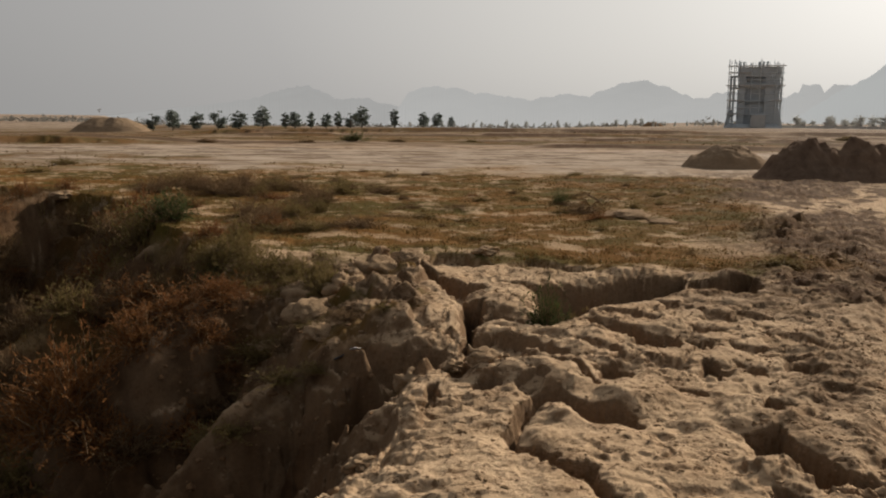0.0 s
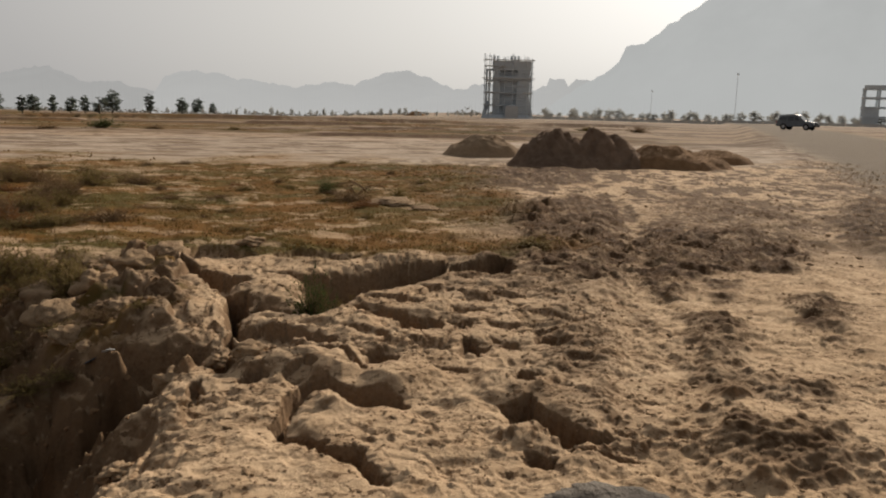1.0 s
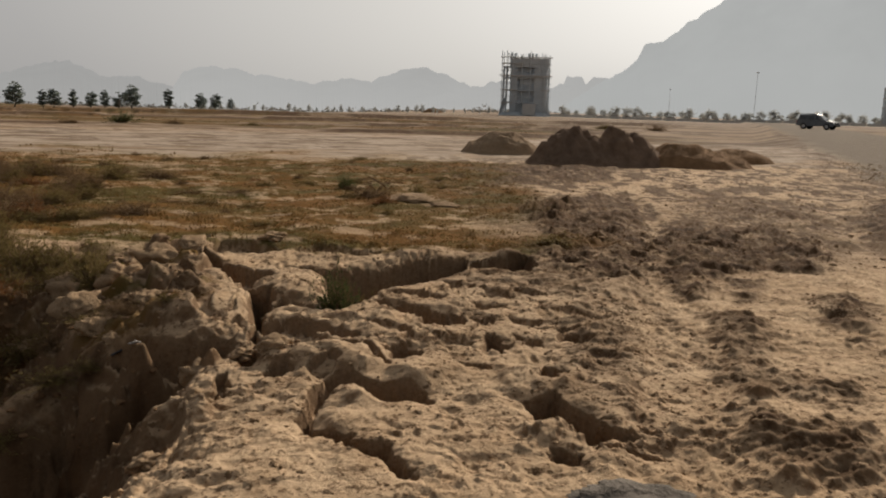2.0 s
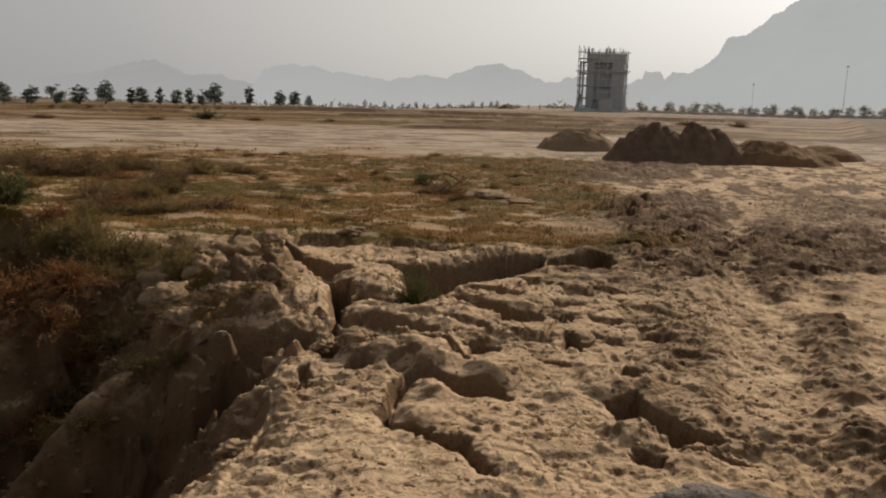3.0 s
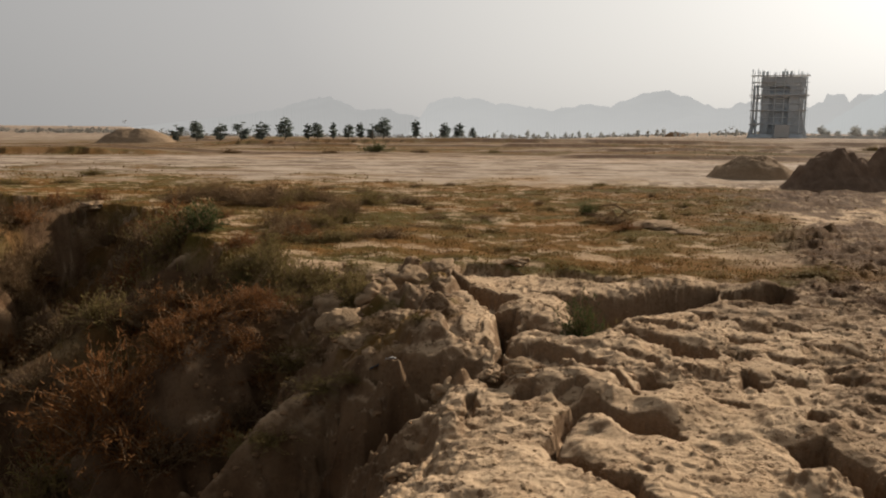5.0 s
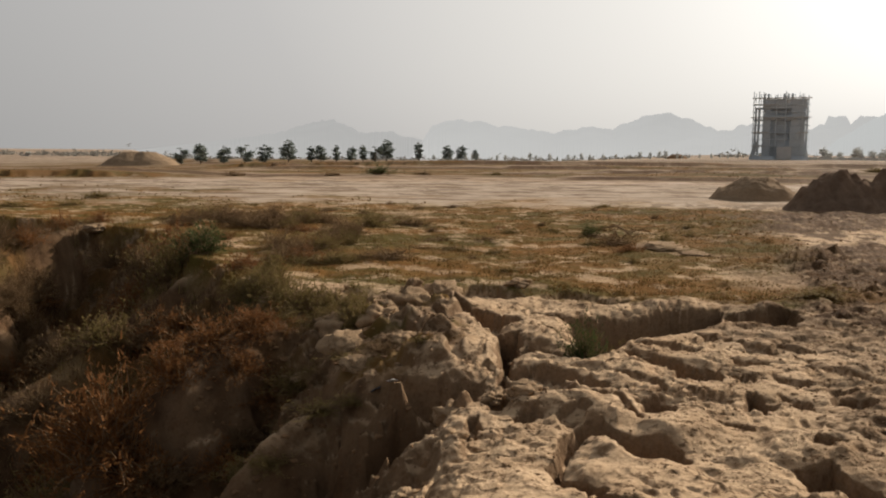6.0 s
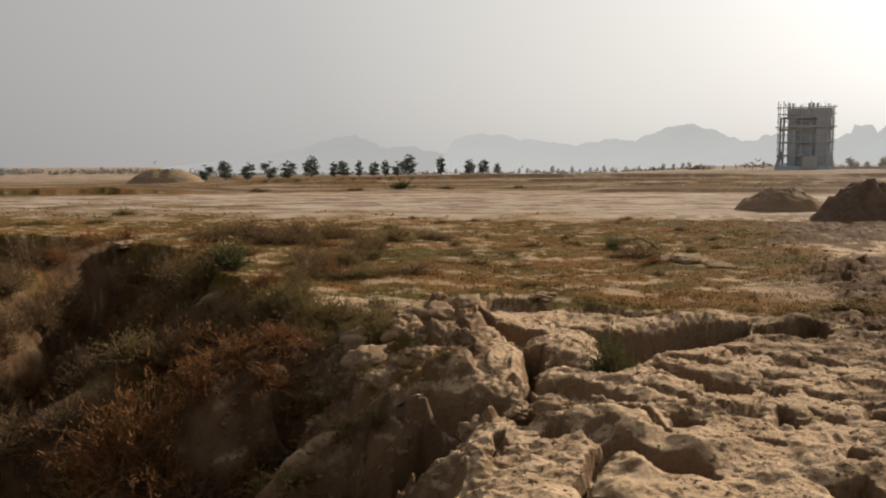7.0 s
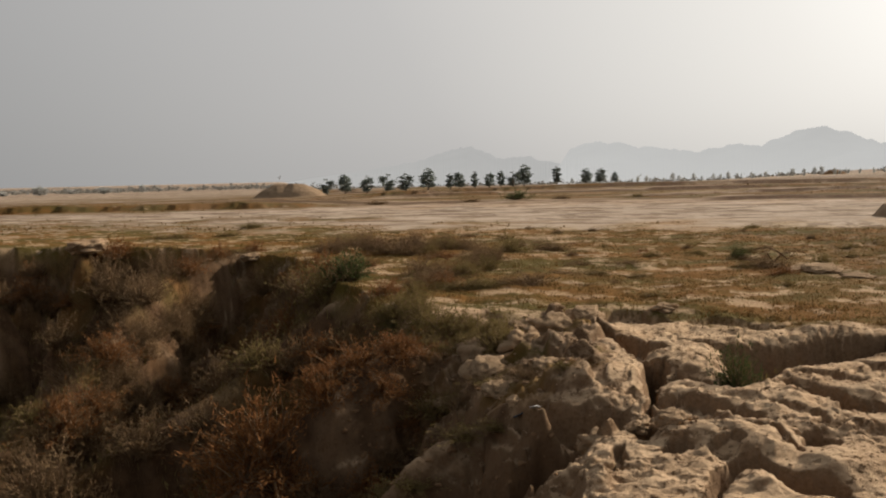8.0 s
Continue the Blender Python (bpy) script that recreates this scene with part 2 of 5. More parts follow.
def inside(ring, x, y):
    """Whether places lie inside a closed ring of points."""
    odd = np.zeros(np.shape(x), bool)
    for (ax, ay), (bx, by) in zip(ring, ring[1:] + ring[:1]):
        if ay != by:
            odd ^= ((ay > y) != (by > y)) & (x < (bx - ax) * (y - ay) / (by - ay) + ax)
    return odd


# the rim of the ravine, from behind the path to its far end
RIM = [(-6, -10), (-2.6, -2), (-1.7, 0.3), (-0.92, 2.2), (-0.5, 3.35), (-0.26, 3.9), (-0.2, 4.4), (-0.3, 5.2), (0.08, 5.62), (-0.35, 6.05), (-0.9, 6.5),
       (-1.3, 7.3), (-1.7, 8.2), (-2.5, 9.4), (-3.3, 10.5), (-4.2, 11.9), (-5.0, 13.6), (-6.2, 15.2), (-8.3, 16.8), (-10.4, 17.5), (-13.6, 17.9), (-22, 16.5), (-40, 12)]
RAVINE = RIM + [(-60, -10), (-30, -30)]
# the cleft at the head of the alcove: line, half width, depth
CRACKS = [([(-0.75, 6.1), (-0.3, 5.88), (0.10, 5.68)], 0.15, 0.30)]
# gullies, pits and scarps in the crust: outline, depth, width of the wall
HOLES = []


def hole(deep, wall, ring):
    xs, ys = [p[0] for p in ring], [p[1] for p in ring]
    HOLES.append((ring, deep, wall, (min(xs), max(xs), min(ys), max(ys))))


# the horseshoe gully and the shaded end of the lump inside it
hole(0.16, 0.05, [(0.41, 4.43), (0.47, 4.62), (0.6, 4.81), (0.75, 4.77), (0.84, 4.62), (0.98, 4.59), (1.07, 4.48), (1.12, 4.29), (0.97, 4.26), (0.81, 4.31), (0.72, 4.36), (0.7, 4.49), (0.64, 4.51), (0.54, 4.42), (0.46, 4.24), (0.43, 4.07), (0.53, 4), (0.61, 3.92), (0.56, 3.82), (0.48, 3.74), (0.44, 3.88), (0.38, 4), (0.35, 4.18)])
# its outlet
hole(0.13, 0.05, [(0.54, 3.84), (0.67, 3.79), (0.76, 3.73), (0.72, 3.63), (0.76, 3.51), (0.8, 3.37), (0.77, 3.34), (0.72, 3.36), (0.7, 3.46), (0.67, 3.56), (0.6, 3.65), (0.51, 3.74)])
# the deep pit
hole(0.36, 0.08, [(1.52, 4.2), (1.61, 4.2), (1.78, 4.25), (1.78, 4.08), (1.81, 3.98), (1.84, 3.89), (1.82, 3.75), (1.83, 3.63), (1.73, 3.55), (1.66, 3.56), (1.68, 3.69), (1.65, 3.79), (1.57, 3.86), (1.51, 3.88), (1.53, 4.03)])
hole(0.05, 0.03, [(1.82, 3.66), (1.98, 3.61), (1.97, 3.58), (1.8, 3.58)])
hole(0.07, 0.03, [(1.67, 3.53), (1.9, 3.51), (2.04, 3.46), (1.88, 3.43), (1.66, 3.48)])
hole(0.13, 0.05, [(1.44, 3.58), (1.5, 3.55), (1.56, 3.48), (1.54, 3.42), (1.47, 3.42), (1.43, 3.48)])
# round pits in the crust
hole(0.2, 0.07, [(1, 5.25), (1.09, 5.32), (1.21, 5.3), (1.23, 5.15), (1.18, 5.01), (1.06, 4.94), (0.99, 5.01)])
hole(0.15, 0.07, [(1.67, 5.4), (1.79, 5.47), (1.82, 5.27), (1.83, 5.14), (1.7, 4.97), (1.64, 5.04), (1.66, 5.2)])
hole(0.12, 0.05, [(1.81, 4.63), (1.85, 4.53), (1.91, 4.5), (1.8, 4.38), (1.75, 4.4)])
hole(0.09, 0.05, [(0.53, 5.35), (0.65, 5.49), (0.75, 5.35), (0.85, 5.19), (0.77, 5.11), (0.63, 5.16)])
hole(0.07, 0.04, [(0.82, 5.28), (0.92, 5.19), (0.96, 5.03), (0.96, 4.84), (0.91, 4.85), (0.87, 5)])
# scarps below the middle plates
hole(0.11, 0.045, [(0.23, 6.04), (0.41, 6.1), (0.57, 6.03), (0.72, 5.92), (0.86, 5.7), (0.92, 5.56), (0.82, 5.49), (0.68, 5.58), (0.53, 5.62), (0.38, 5.66), (0.27, 5.76)])
hole(0.1, 0.05, [(0.3, 5.66), (0.53, 5.59), (0.67, 5.49), (0.58, 5.35), (0.42, 5.39), (0.28, 5.43)])
# the narrow gully into the ravine
hole(0.42, 0.08, [(0.16, 7.19), (0.26, 7.08), (0.4, 7), (0.36, 6.72), (0.28, 6.28), (0.23, 5.96), (0.24, 5.69), (0.16, 5.73), (0.18, 6.2), (0.18, 6.65)])
hole(0.2, 0.06, [(-0.32, 8.5), (-0.11, 8.35), (0.11, 7.99), (0.36, 7.74), (0.44, 7.56), (0.35, 7.39), (0.22, 7.3), (0.17, 7.1), (0.09, 7.33), (-0.05, 7.71), (-0.22, 8.03)])
# the alcove below the overhanging plate
hole(0.5, 0.1, [(-0.77, 5.6), (-0.56, 5.79), (-0.25, 5.92), (0.03, 5.99), (0.07, 5.65), (0.01, 5.36), (-0.15, 5.21), (-0.25, 5.04), (-0.34, 4.84), (-0.5, 4.79), (-0.68, 5.19)])
# the wide trench with green leaves on its floor
hole(0.55, 0.12, [(0.91, 7.86), (1.25, 7.99), (1.66, 8.07), (1.93, 8.25), (2.17, 8.24), (2.47, 8.36), (2.28, 7.71), (2.03, 7.48), (1.84, 7.38), (1.47, 7.15), (1.25, 6.98), (1.12, 6.69), (1.02, 6.56), (0.89, 6.42), (0.82, 6.31), (0.82, 6.79), (0.83, 7.25)])
hole(0.28, 0.1, [(2.45, 8.17), (2.68, 8.11), (3.09, 8.19), (3, 7.69), (2.8, 7.39), (2.62, 7.4), (2.52, 7.62), (2.33, 7.54), (2.25, 7.68)])
# scarps of the layered plates
hole(0.18, 0.06, [(1.16, 6.65), (1.32, 6.41), (1.47, 6.29), (1.66, 6.11), (1.75, 6), (1.64, 5.72), (1.52, 5.66), (1.37, 5.82), (1.36, 6.02), (1.29, 6.1), (1.17, 6.27)])
hole(0.07, 0.04, [(1.86, 7.28), (2, 7.18), (2.17, 7.01), (2.11, 6.9), (1.9, 6.95)])
hole(0.07, 0.04, [(1.3, 6.98), (1.54, 6.79), (1.78, 6.53), (1.69, 6.38), (1.49, 6.55), (1.29, 6.77)])
hole(0.06, 0.03, [(1.93, 6.37), (2.05, 6.21), (2.16, 6.15), (2.05, 6.03), (1.9, 6.13)])
hole(0.06, 0.03, [(2.02, 5.8), (2.12, 5.7), (2.22, 5.64), (2.13, 5.53), (1.99, 5.6)])
hole(0.05, 0.03, [(2.42, 6.83), (2.72, 6.67), (2.94, 6.57), (2.69, 6.48), (2.4, 6.64)])
hole(0.05, 0.03, [(1.75, 5.95), (1.87, 5.86), (1.96, 5.73), (1.84, 5.7), (1.73, 5.82)])
hole(0.05, 0.03, [(2.4, 6.13), (2.6, 6.03), (2.73, 5.9), (2.53, 5.86), (2.37, 5.97)])
hole(0.05, 0.03, [(0.4, 6.72), (0.62, 6.55), (0.77, 6.32), (0.71, 6.2), (0.56, 6.37), (0.39, 6.54)])
hole(0.06, 0.03, [(0.43, 7.34), (0.63, 7.22), (0.81, 7.05), (0.75, 6.88), (0.56, 7)])
hole(0.05, 0.03, [(0.97, 5.96), (1.13, 5.81), (1.28, 5.57), (1.21, 5.48), (1.08, 5.63), (0.96, 5.82)])
hole(0.045, 0.03, [(1.34, 5.47), (1.5, 5.4), (1.63, 5.27), (1.52, 5.19), (1.39, 5.28)])
hole(0.06, 0.03, [(2.22, 5.33), (2.39, 5.26), (2.45, 5.11), (2.29, 5.04), (2.16, 5.13)])
hole(0.05, 0.03, [(2.13, 6.83), (2.31, 6.69), (2.5, 6.49), (2.26, 6.39), (2.1, 6.58)])
hole(0.05, 0.03, [(2.11, 5.5), (2.33, 5.51), (2.46, 5.41), (2.26, 5.34)])
hole(0.05, 0.03, [(1.9, 5.38), (2.02, 5.26), (2.07, 5.07), (1.95, 5.08), (1.88, 5.22)])
hole(0.05, 0.03, [(1.4, 4.9), (1.53, 4.84), (1.57, 4.7), (1.46, 4.67)])
hole(0.06, 0.03, [(0.46, 4.91), (0.61, 5.02), (0.67, 4.93), (0.53, 4.77)])
hole(0.06, 0.03, [(0.08, 5.61), (0.23, 5.62), (0.26, 5.44), (0.13, 5.38)])
# scarps along the edge of the turf
hole(0.13, 0.06, [(-0.25, 9.17), (-0.06, 9.55), (0.25, 9.44), (0.49, 9.17), (0.58, 8.96), (0.35, 8.75), (0.06, 8.82), (-0.11, 8.76)])
hole(0.12, 0.06, [(-0.57, 9.39), (-0.38, 9.71), (-0.18, 9.87), (-0.34, 9.13), (-0.47, 9.06)])
hole(0.09, 0.05, [(0.66, 8.99), (0.99, 9.21), (1.45, 8.92), (1.8, 8.74), (1.38, 8.45), (1.05, 8.65), (0.76, 8.72)])
hole(0.08, 0.04, [(0.46, 8.16), (0.75, 7.98), (1, 7.8), (0.84, 7.68), (0.6, 7.82)])
hole(0.1, 0.05, [(0.04, 5.22), (0.15, 5.37), (0.25, 5.27), (0.16, 5.07), (0.07, 5.06)])
hole(0.09, 0.05, [(0.2, 4.93), (0.34, 5.05), (0.38, 4.92), (0.27, 4.77), (0.2, 4.79)])
hole(0.1, 0.05, [(-0.08, 4.96), (0.01, 5), (0.04, 4.75), (-0.04, 4.64), (-0.09, 4.74)])

# patches of churned brown soil: outline, tone, height
CHURNED = []


def churned(tone, high, ring):
    xs, ys = [p[0] for p in ring], [p[1] for p in ring]
    CHURNED.append((ring, tone, high, (min(xs), max(xs), min(ys), max(ys))))


churned(1.0, 0.11, [(4.26, 7.65), (5.24, 9.4), (6.02, 10.26), (6.45, 10.12), (6.91, 9.64), (7.08, 8.99), (6.65, 7.89), (5.97, 7.16), (5.46, 7.18), (4.76, 7.08), (3.97, 6.32), (3.82, 6.43), (3.91, 6.87)])
churned(0.6, 0.09, [(3.68, 5.86), (3.96, 5.75), (3.92, 5.35), (3.75, 4.94), (3.44, 4.81), (3.33, 4.5), (3.51, 4.37), (3.53, 4.07), (3.39, 3.78), (3.11, 3.96), (2.86, 4.01), (2.91, 4.23), (3, 4.53), (3.26, 5.12)])
churned(0.6, 0.09, [(2.55, 3.8), (2.8, 3.83), (2.9, 3.61), (3.02, 3.48), (3.06, 3.28), (2.74, 2.88), (2.39, 2.98), (2.42, 3.23), (2.34, 3.38)])
churned(0.8, 0.07, [(4.88, 6.06), (5.32, 6.13), (5.12, 5.58), (4.38, 4.88), (4.45, 5.35)])
churned(1.0, 0.11, [(2.99, 7.47), (3.35, 8.45), (3.92, 9.6), (4.04, 10.82), (4.86, 12.63), (6.81, 14.69), (7.18, 13.38), (4.54, 8.26), (3.93, 7.07), (3.56, 6.84), (3.37, 7.04), (3.15, 7.3)])
churned(0.8, 0.07, [(4.35, 11.91), (5.06, 12.65), (5.32, 12.11), (4.63, 10.74), (4.12, 10.72)])
churned(1.0, 0.11, [(4.23, 19.25), (6.04, 21.69), (7.92, 21.02), (10.54, 20.92), (8.4, 16.93), (6.46, 16.14), (5.29, 17.16), (3.97, 16.92)])
churned(0.5, 0.05, [(2.62, 5.77), (2.92, 5.81), (2.8, 5.3), (2.56, 4.69), (2.26, 4.22), (2.11, 3.88), (2, 3.97), (2.1, 4.33), (2.07, 4.63), (2.24, 5.21)])
churned(0.8, 0.06, [(4.59, 6.84), (4.94, 6.82), (4.49, 6.24), (4.23, 6.16)])
churned(0.6, 0.05, [(3.46, 6.56), (3.51, 6.35), (3.44, 5.71), (3.3, 5.4), (3.12, 5.57)])
churned(0.55, 0.05, [(9.46, 16.12), (9.88, 15.07), (8.87, 11.65), (8.2, 9.43), (7.46, 8.58), (7.63, 10.15), (7.72, 12.27)])
churned(0.6, 0.07, [(8.09, 11.29), (9.72, 12.05), (9.62, 11.05), (8.62, 9.91), (8.13, 10.32)])
# swollen lumps of crust: place, radius, height
LUMPS = [(0.64, 4.38, 0.20, 0.035), (0.72, 5.08, 0.38, 0.08), (1.15, 4.72, 0.28, 0.06), (1.75, 4.42, 0.28, 0.06), (0.05, 6.6, 0.35, 0.06), (0.55, 6.9, 0.4, 0.05), (1.5, 3.75, 0.18, 0.04), (0.35, 5.1, 0.2, 0.06), (-0.12, 5.25, 0.12, 0.10), (-0.15, 4.5, 0.13, 0.07), (-0.85, 8.1, 0.2, 0.14), (-0.65, 8.75, 0.16, 0.14),
         (-0.75, 7.4, 0.25, 0.10), (2.0, 8.45, 0.5, 0.06), (2.9, 8.1, 0.3, 0.06)]
# the smooth wheel track, the churned ridges beside it, and the edge of the road
TRACK = [(1.5, 2.4), (1.85, 3.0), (2.22, 3.65), (2.85, 4.65), (3.4, 5.7), (3.83, 6.9), (4.75, 8.7), (5.7, 10.5), (7.2, 14.0)]
CHURN = [
    ([(1.95, 3.7), (2.3, 4.6), (2.7, 5.5), (3.0, 6.2)], 0.36, 0.04, 0.3),
    ([(4.95, 6.1), (4.75, 5.4)], 0.16, 0.05, 0.4),
    ([(3.0, 7.4), (3.7, 8.4), (4.4, 10.0), (4.4, 11.5)], 0.9, 0.035, 0.5),
    ([(4.2, 8.4), (5.2, 8.9), (6.6, 8.6)], 1.0, 0.035, 0.5),
    ([(5.0, 11.2), (4.3, 12.6), (4.8, 15.5), (6.0, 18.0)], 0.9, 0.05, 0.6),
    ([(3.2, 20.0), (6.0, 20.5), (9.0, 20.8)], 1.2, 0.06, 0.7),
    ([(8.3, 8.4), (9.6, 10.2), (12.4, 13.0)], 0.5, 0.10, 0.8),
    ([(7.0, 9.6), (7.6, 11.5), (9.5, 13.0)], 0.9, 0.04, 0.5),
]
# spurs that run down into the ravine: crest (x, y, z), fall to either side
SPURS = [
    ([(-0.55, 6.2, -0.05), (-1.05, 6.5, -0.25), (-1.36, 6.21, -0.45), (-1.6, 6.0, -0.65), (-1.81, 5.79, -0.95), (-2.3, 5.2, -1.8)], 0.9),
    ([(-1.9, 8.2, 0.0), (-2.45, 7.63, -0.25), (-2.63, 7.31, -0.45), (-2.98, 7.17, -0.8), (-3.36, 6.95, -1.2), (-4.2, 6.3, -2.3)], 0.9),
    ([(-8.0, 16.6, 0.0), (-8.65, 14.63, -0.25), (-7.95, 12.48, -0.55), (-7.55, 11.06, -0.85), (-7.4, 9.88, -1.25), (-7.4, 8.4, -1.75)], 1.1),
    ([(-4.0, 11.2, -0.25), (-4.47, 9.69, -0.8), (-5.02, 8.93, -1.15), (-5.61, 8.18, -1.5), (-6.1, 7.4, -1.85)], 0.8),
    ([(-12.6, 18.2, 0.1), (-12.3, 17.2, 0.1), (-12.0, 16.6, -0.2)], 2.0),
]
ROAD_EDGE = [(5.6, 4.5), (8.1, 8.0), (9.8, 10.1), (12.7, 13.2), (15.4, 17.0), (21.2, 25.2), (32, 41), (45, 60), (74, 100), (150, 215), (600, 900)]


def land(x, y):
    """Height of the ground and its cover (turf, pale crust and painted haze, dark soil and painted shade, gravel) at
    places in the plan.
    """
    x, y = np.asarray(x, float), np.asarray(y, float)
    wx = x + 0.10 * fbm(x * 2.2, y * 2.2, 3, 3) + 0.025 * fbm(x * 9, y * 9, 2, 5)
    wy = y + 0.10 * fbm(x * 2.2, y * 2.2, 3, 4) + 0.025 * fbm(x * 9, y * 9, 2, 6)
    r = np.hypot(x, y)
    close = 1 - smooth(14, 40, r)
    # turf, crust and soil
    cover = fbm(x * 0.35, y * 0.35, 4, 11)
    turf = smooth(8.8, 9.15, wy + 0.4 * cover + 0.5 * fbm(x * 1.7, y * 2.4, 3, 13) + 0.22 * np.clip(x, -3, 3)) * (1 - smooth(20.0, 27.0, y + 6 * cover + 0.2 * x))
    turf *= 1 - smooth(3.4, 4.9, x + 1.4 * cover - 0.22 * (y - 9))
    turf = np.maximum(turf, 0.8 * smooth(-0.1, 0.25, cover) * smooth(13, 16, -x + 0.2 * y) * smooth(19, 22, y) * (1 - smooth(30, 36, y)))
    turf *= 0.35 + 0.65 * smooth(-0.25, -0.08, fbm(x * 1.1, y * 1.9, 5, 12, 0.65) + 0.10)
    # past 90 m the pale cover rises again, haze painted onto the plain
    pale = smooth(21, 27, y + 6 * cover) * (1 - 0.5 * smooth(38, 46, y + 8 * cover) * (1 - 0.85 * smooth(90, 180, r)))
    dark, gravel = np.zeros_like(x), np.zeros_like(x)
    # broad swells and lumps of the crust
    z = 0.05 * fbm(x * 0.6, y * 0.6, 3, 21) * close + 0.016 * fbm(wx * 3.2, wy * 3.2, 3, 22) * close
    smoother = 0.45 + 0.55 * smooth(4.6, 6.0, y)
    grain = 1 - smooth(4.5, 8.0, r)
    z += 0.006 * fbm(x * 11, y * 11, 2, 23) * grain
    # crust broken into low ledges that run across the view of the flat
    ledge_zone = smooth(4.9, 5.8, y) * (1 - smooth(9.3, 10.2, y)) * smooth(-0.2, 0.5, x) * (1 - smooth(3.0, 3.6, x))
    steps = fbm(wx * 0.8 + 4, wy * 1.6, 4, 24) * 3.0 + 2.6 * wy + 0.5 * wx
    ledge = (np.floor(steps) + smooth(0.88, 1.0, steps % 1.0)) - steps
    some = smooth(-0.2, 0.15, fbm(wx * 1.1, wy * 2.2, 3, 26))
    z += (0.040 * ledge_zone + 0.010 * (1 - ledge_zone) * (1 - turf) * (1 - smooth(9, 10, y)) * (1 - smooth(2.4, 3.0, x))) * ledge * some
    # scoured hollows between the plates
    hollow = fbm(wx * 1.7, wy * 2.4, 3, 27)
    z -= 0.025 * smooth(0.18, 0.42, hollow) * (1 - turf) * (1 - smooth(9, 11, r)) * (1 - smooth(2.6, 3.2, x))
    z += (0.010 * smoother * fbm(x * 5, y * 6, 2, 30) + 0.004 * grain * fbm(x * 16, y * 19, 2, 44)) * (1 - smooth(9, 14, r))
    # thin flakes of the crust with crisp edges
    flakes = terrace(fbm(wx * 1.7 + 3, wy * 2.4, 3, 77, 0.5), 7)
    z += 0.022 * flakes * (1 - turf) * (1 - smooth(9, 13, r)) * (0.35 + 0.65 * smooth(-0.15, 0.2, hollow))
    # flaky ground between the smooth plates
    crumbly = smooth(-0.1, 0.15, fbm(x * 0.8 + 3, y * 1.1, 3, 116)) * (1 - turf) * (1 - smooth(9, 12, r))
    if r.min() < 12:
        z += crumbly * (0.027 * terrace(fbm(wx * 3.6, wy * 5.2, 3, 117), 5) + 0.02 * terrace(fbm(x * 9, y * 12, 2, 118), 4) * (1 - smooth(6, 8, r)))
    rubble = 0.0
    if r.min() < 12:
        for lx, ly, lr, lh in LUMPS:
            z += lh * (1 - smooth(0.35 * lr, lr, np.hypot(wx - lx, wy - ly)))
        # broken rubbly ground above the alcove
        rubble = smooth(5.9, 6.6, y) * (1 - smooth(8.6, 9.2, y)) * (1 - smooth(-0.25, 0.05, x)) * smooth(-2.6, -1.6, x)
        z += rubble * (0.07 * fbm(wx * 2.6, wy * 2.6, 3, 28) + 0.03 * np.abs(fbm(x * 7, y * 7, 2, 29)) + 0.16 * np.clip(x + 0.2, -2, 0))
        blocks = specks(wx * 2.6 + 11, wy * 2.6, 108)
        z += rubble * 0.11 * (1 - smooth(0.30, 0.44, blocks)) * smooth(-0.25, 0.1, fbm(x * 1.2, y * 1.2, 2, 109))
    # cracks with rounded lips
    for line, half, deep in CRACKS if r.min() < 12 else ():
        d, s = along(line, wx, wy)
        end = sum(math.dist(a, b) for a, b in zip(line[:-1], line[1:]))
        taper = smooth(-0.02, 0.25 * end, s) * (1 - smooth(0.75 * end, end + 0.02, s))
        taper = 0.25 + 0.75 * taper
        wide = half * (0.85 + 0.9 * fbm(s * 4.5 + 7 * half, s * 0 + deep, 3, 31)) * taper
        d = d + 0.008 * fbm(x * 8, y * 8, 2, 78)
        z = z - deep * taper * (1 - smooth(0.3 * wide, 1.25 * wide, d)) - 0.10 * deep * (1 - smooth(wide, 3.2 * wide, d))
    # gullies, pits and scarps with crumbling lips
    for ring, deep, wall, (x0, x1, y0, y1) in HOLES if r.min() < 12 else ():
        at = (x > x0 - 0.3) & (x < x1 + 0.3) & (y > y0 - 0.3) & (y < y1 + 0.3)
        if at.any():
            px, py = x[at], y[at]
            gx, gy = px + 0.05 * fbm(px * 5, py * 5, 4, 101, 0.6), py + 0.05 * fbm(px * 5, py * 5, 4, 102, 0.6)
            d = along(ring + ring[:1], gx, gy)[0]
            d = np.where(inside(ring, gx, gy), d, -d)
            z[at] -= deep * smooth(-0.1 * wall, 0.75 * wall, d) * (1 + 0.35 * fbm(px * 6, py * 6, 3, 103)) + 0.07 * deep * smooth(-1.3 * wall, 0, d)
            turf[at] *= 1 - smooth(-0.05, 0.05, d)
    # hairline cracks between the plates
    if r.min() < 12:
        vein = np.abs(fbm(wx * 1.5 + 9, wy * 2.3, 3, 115, 0.45))
        z -= 0.035 * (1 - smooth(0.0, 0.05, vein)) * (1 - turf) * (1 - smooth(9.5, 11.5, r)) * (1 - smooth(2.4, 3.0, x)) * smooth(4.6, 5.6, y)
    # small pocks and crumbs where the crust is breaking up
    if r.min() < 10:
        cells = specks(wx * 7.0, wy * 7.0, 105)
        loose = smooth(-0.02, 0.22, fbm(x * 0.9, y * 1.2, 3, 106)) * (1 - turf) * (1 - smooth(8, 10, r))
        z -= 0.017 * loose * (1 - smooth(0.10, 0.24, cells))
        z += 0.014 * loose * (1 - smooth(0.12, 0.26, specks(wx * 9.0 + 40, wy * 9.0, 107)))
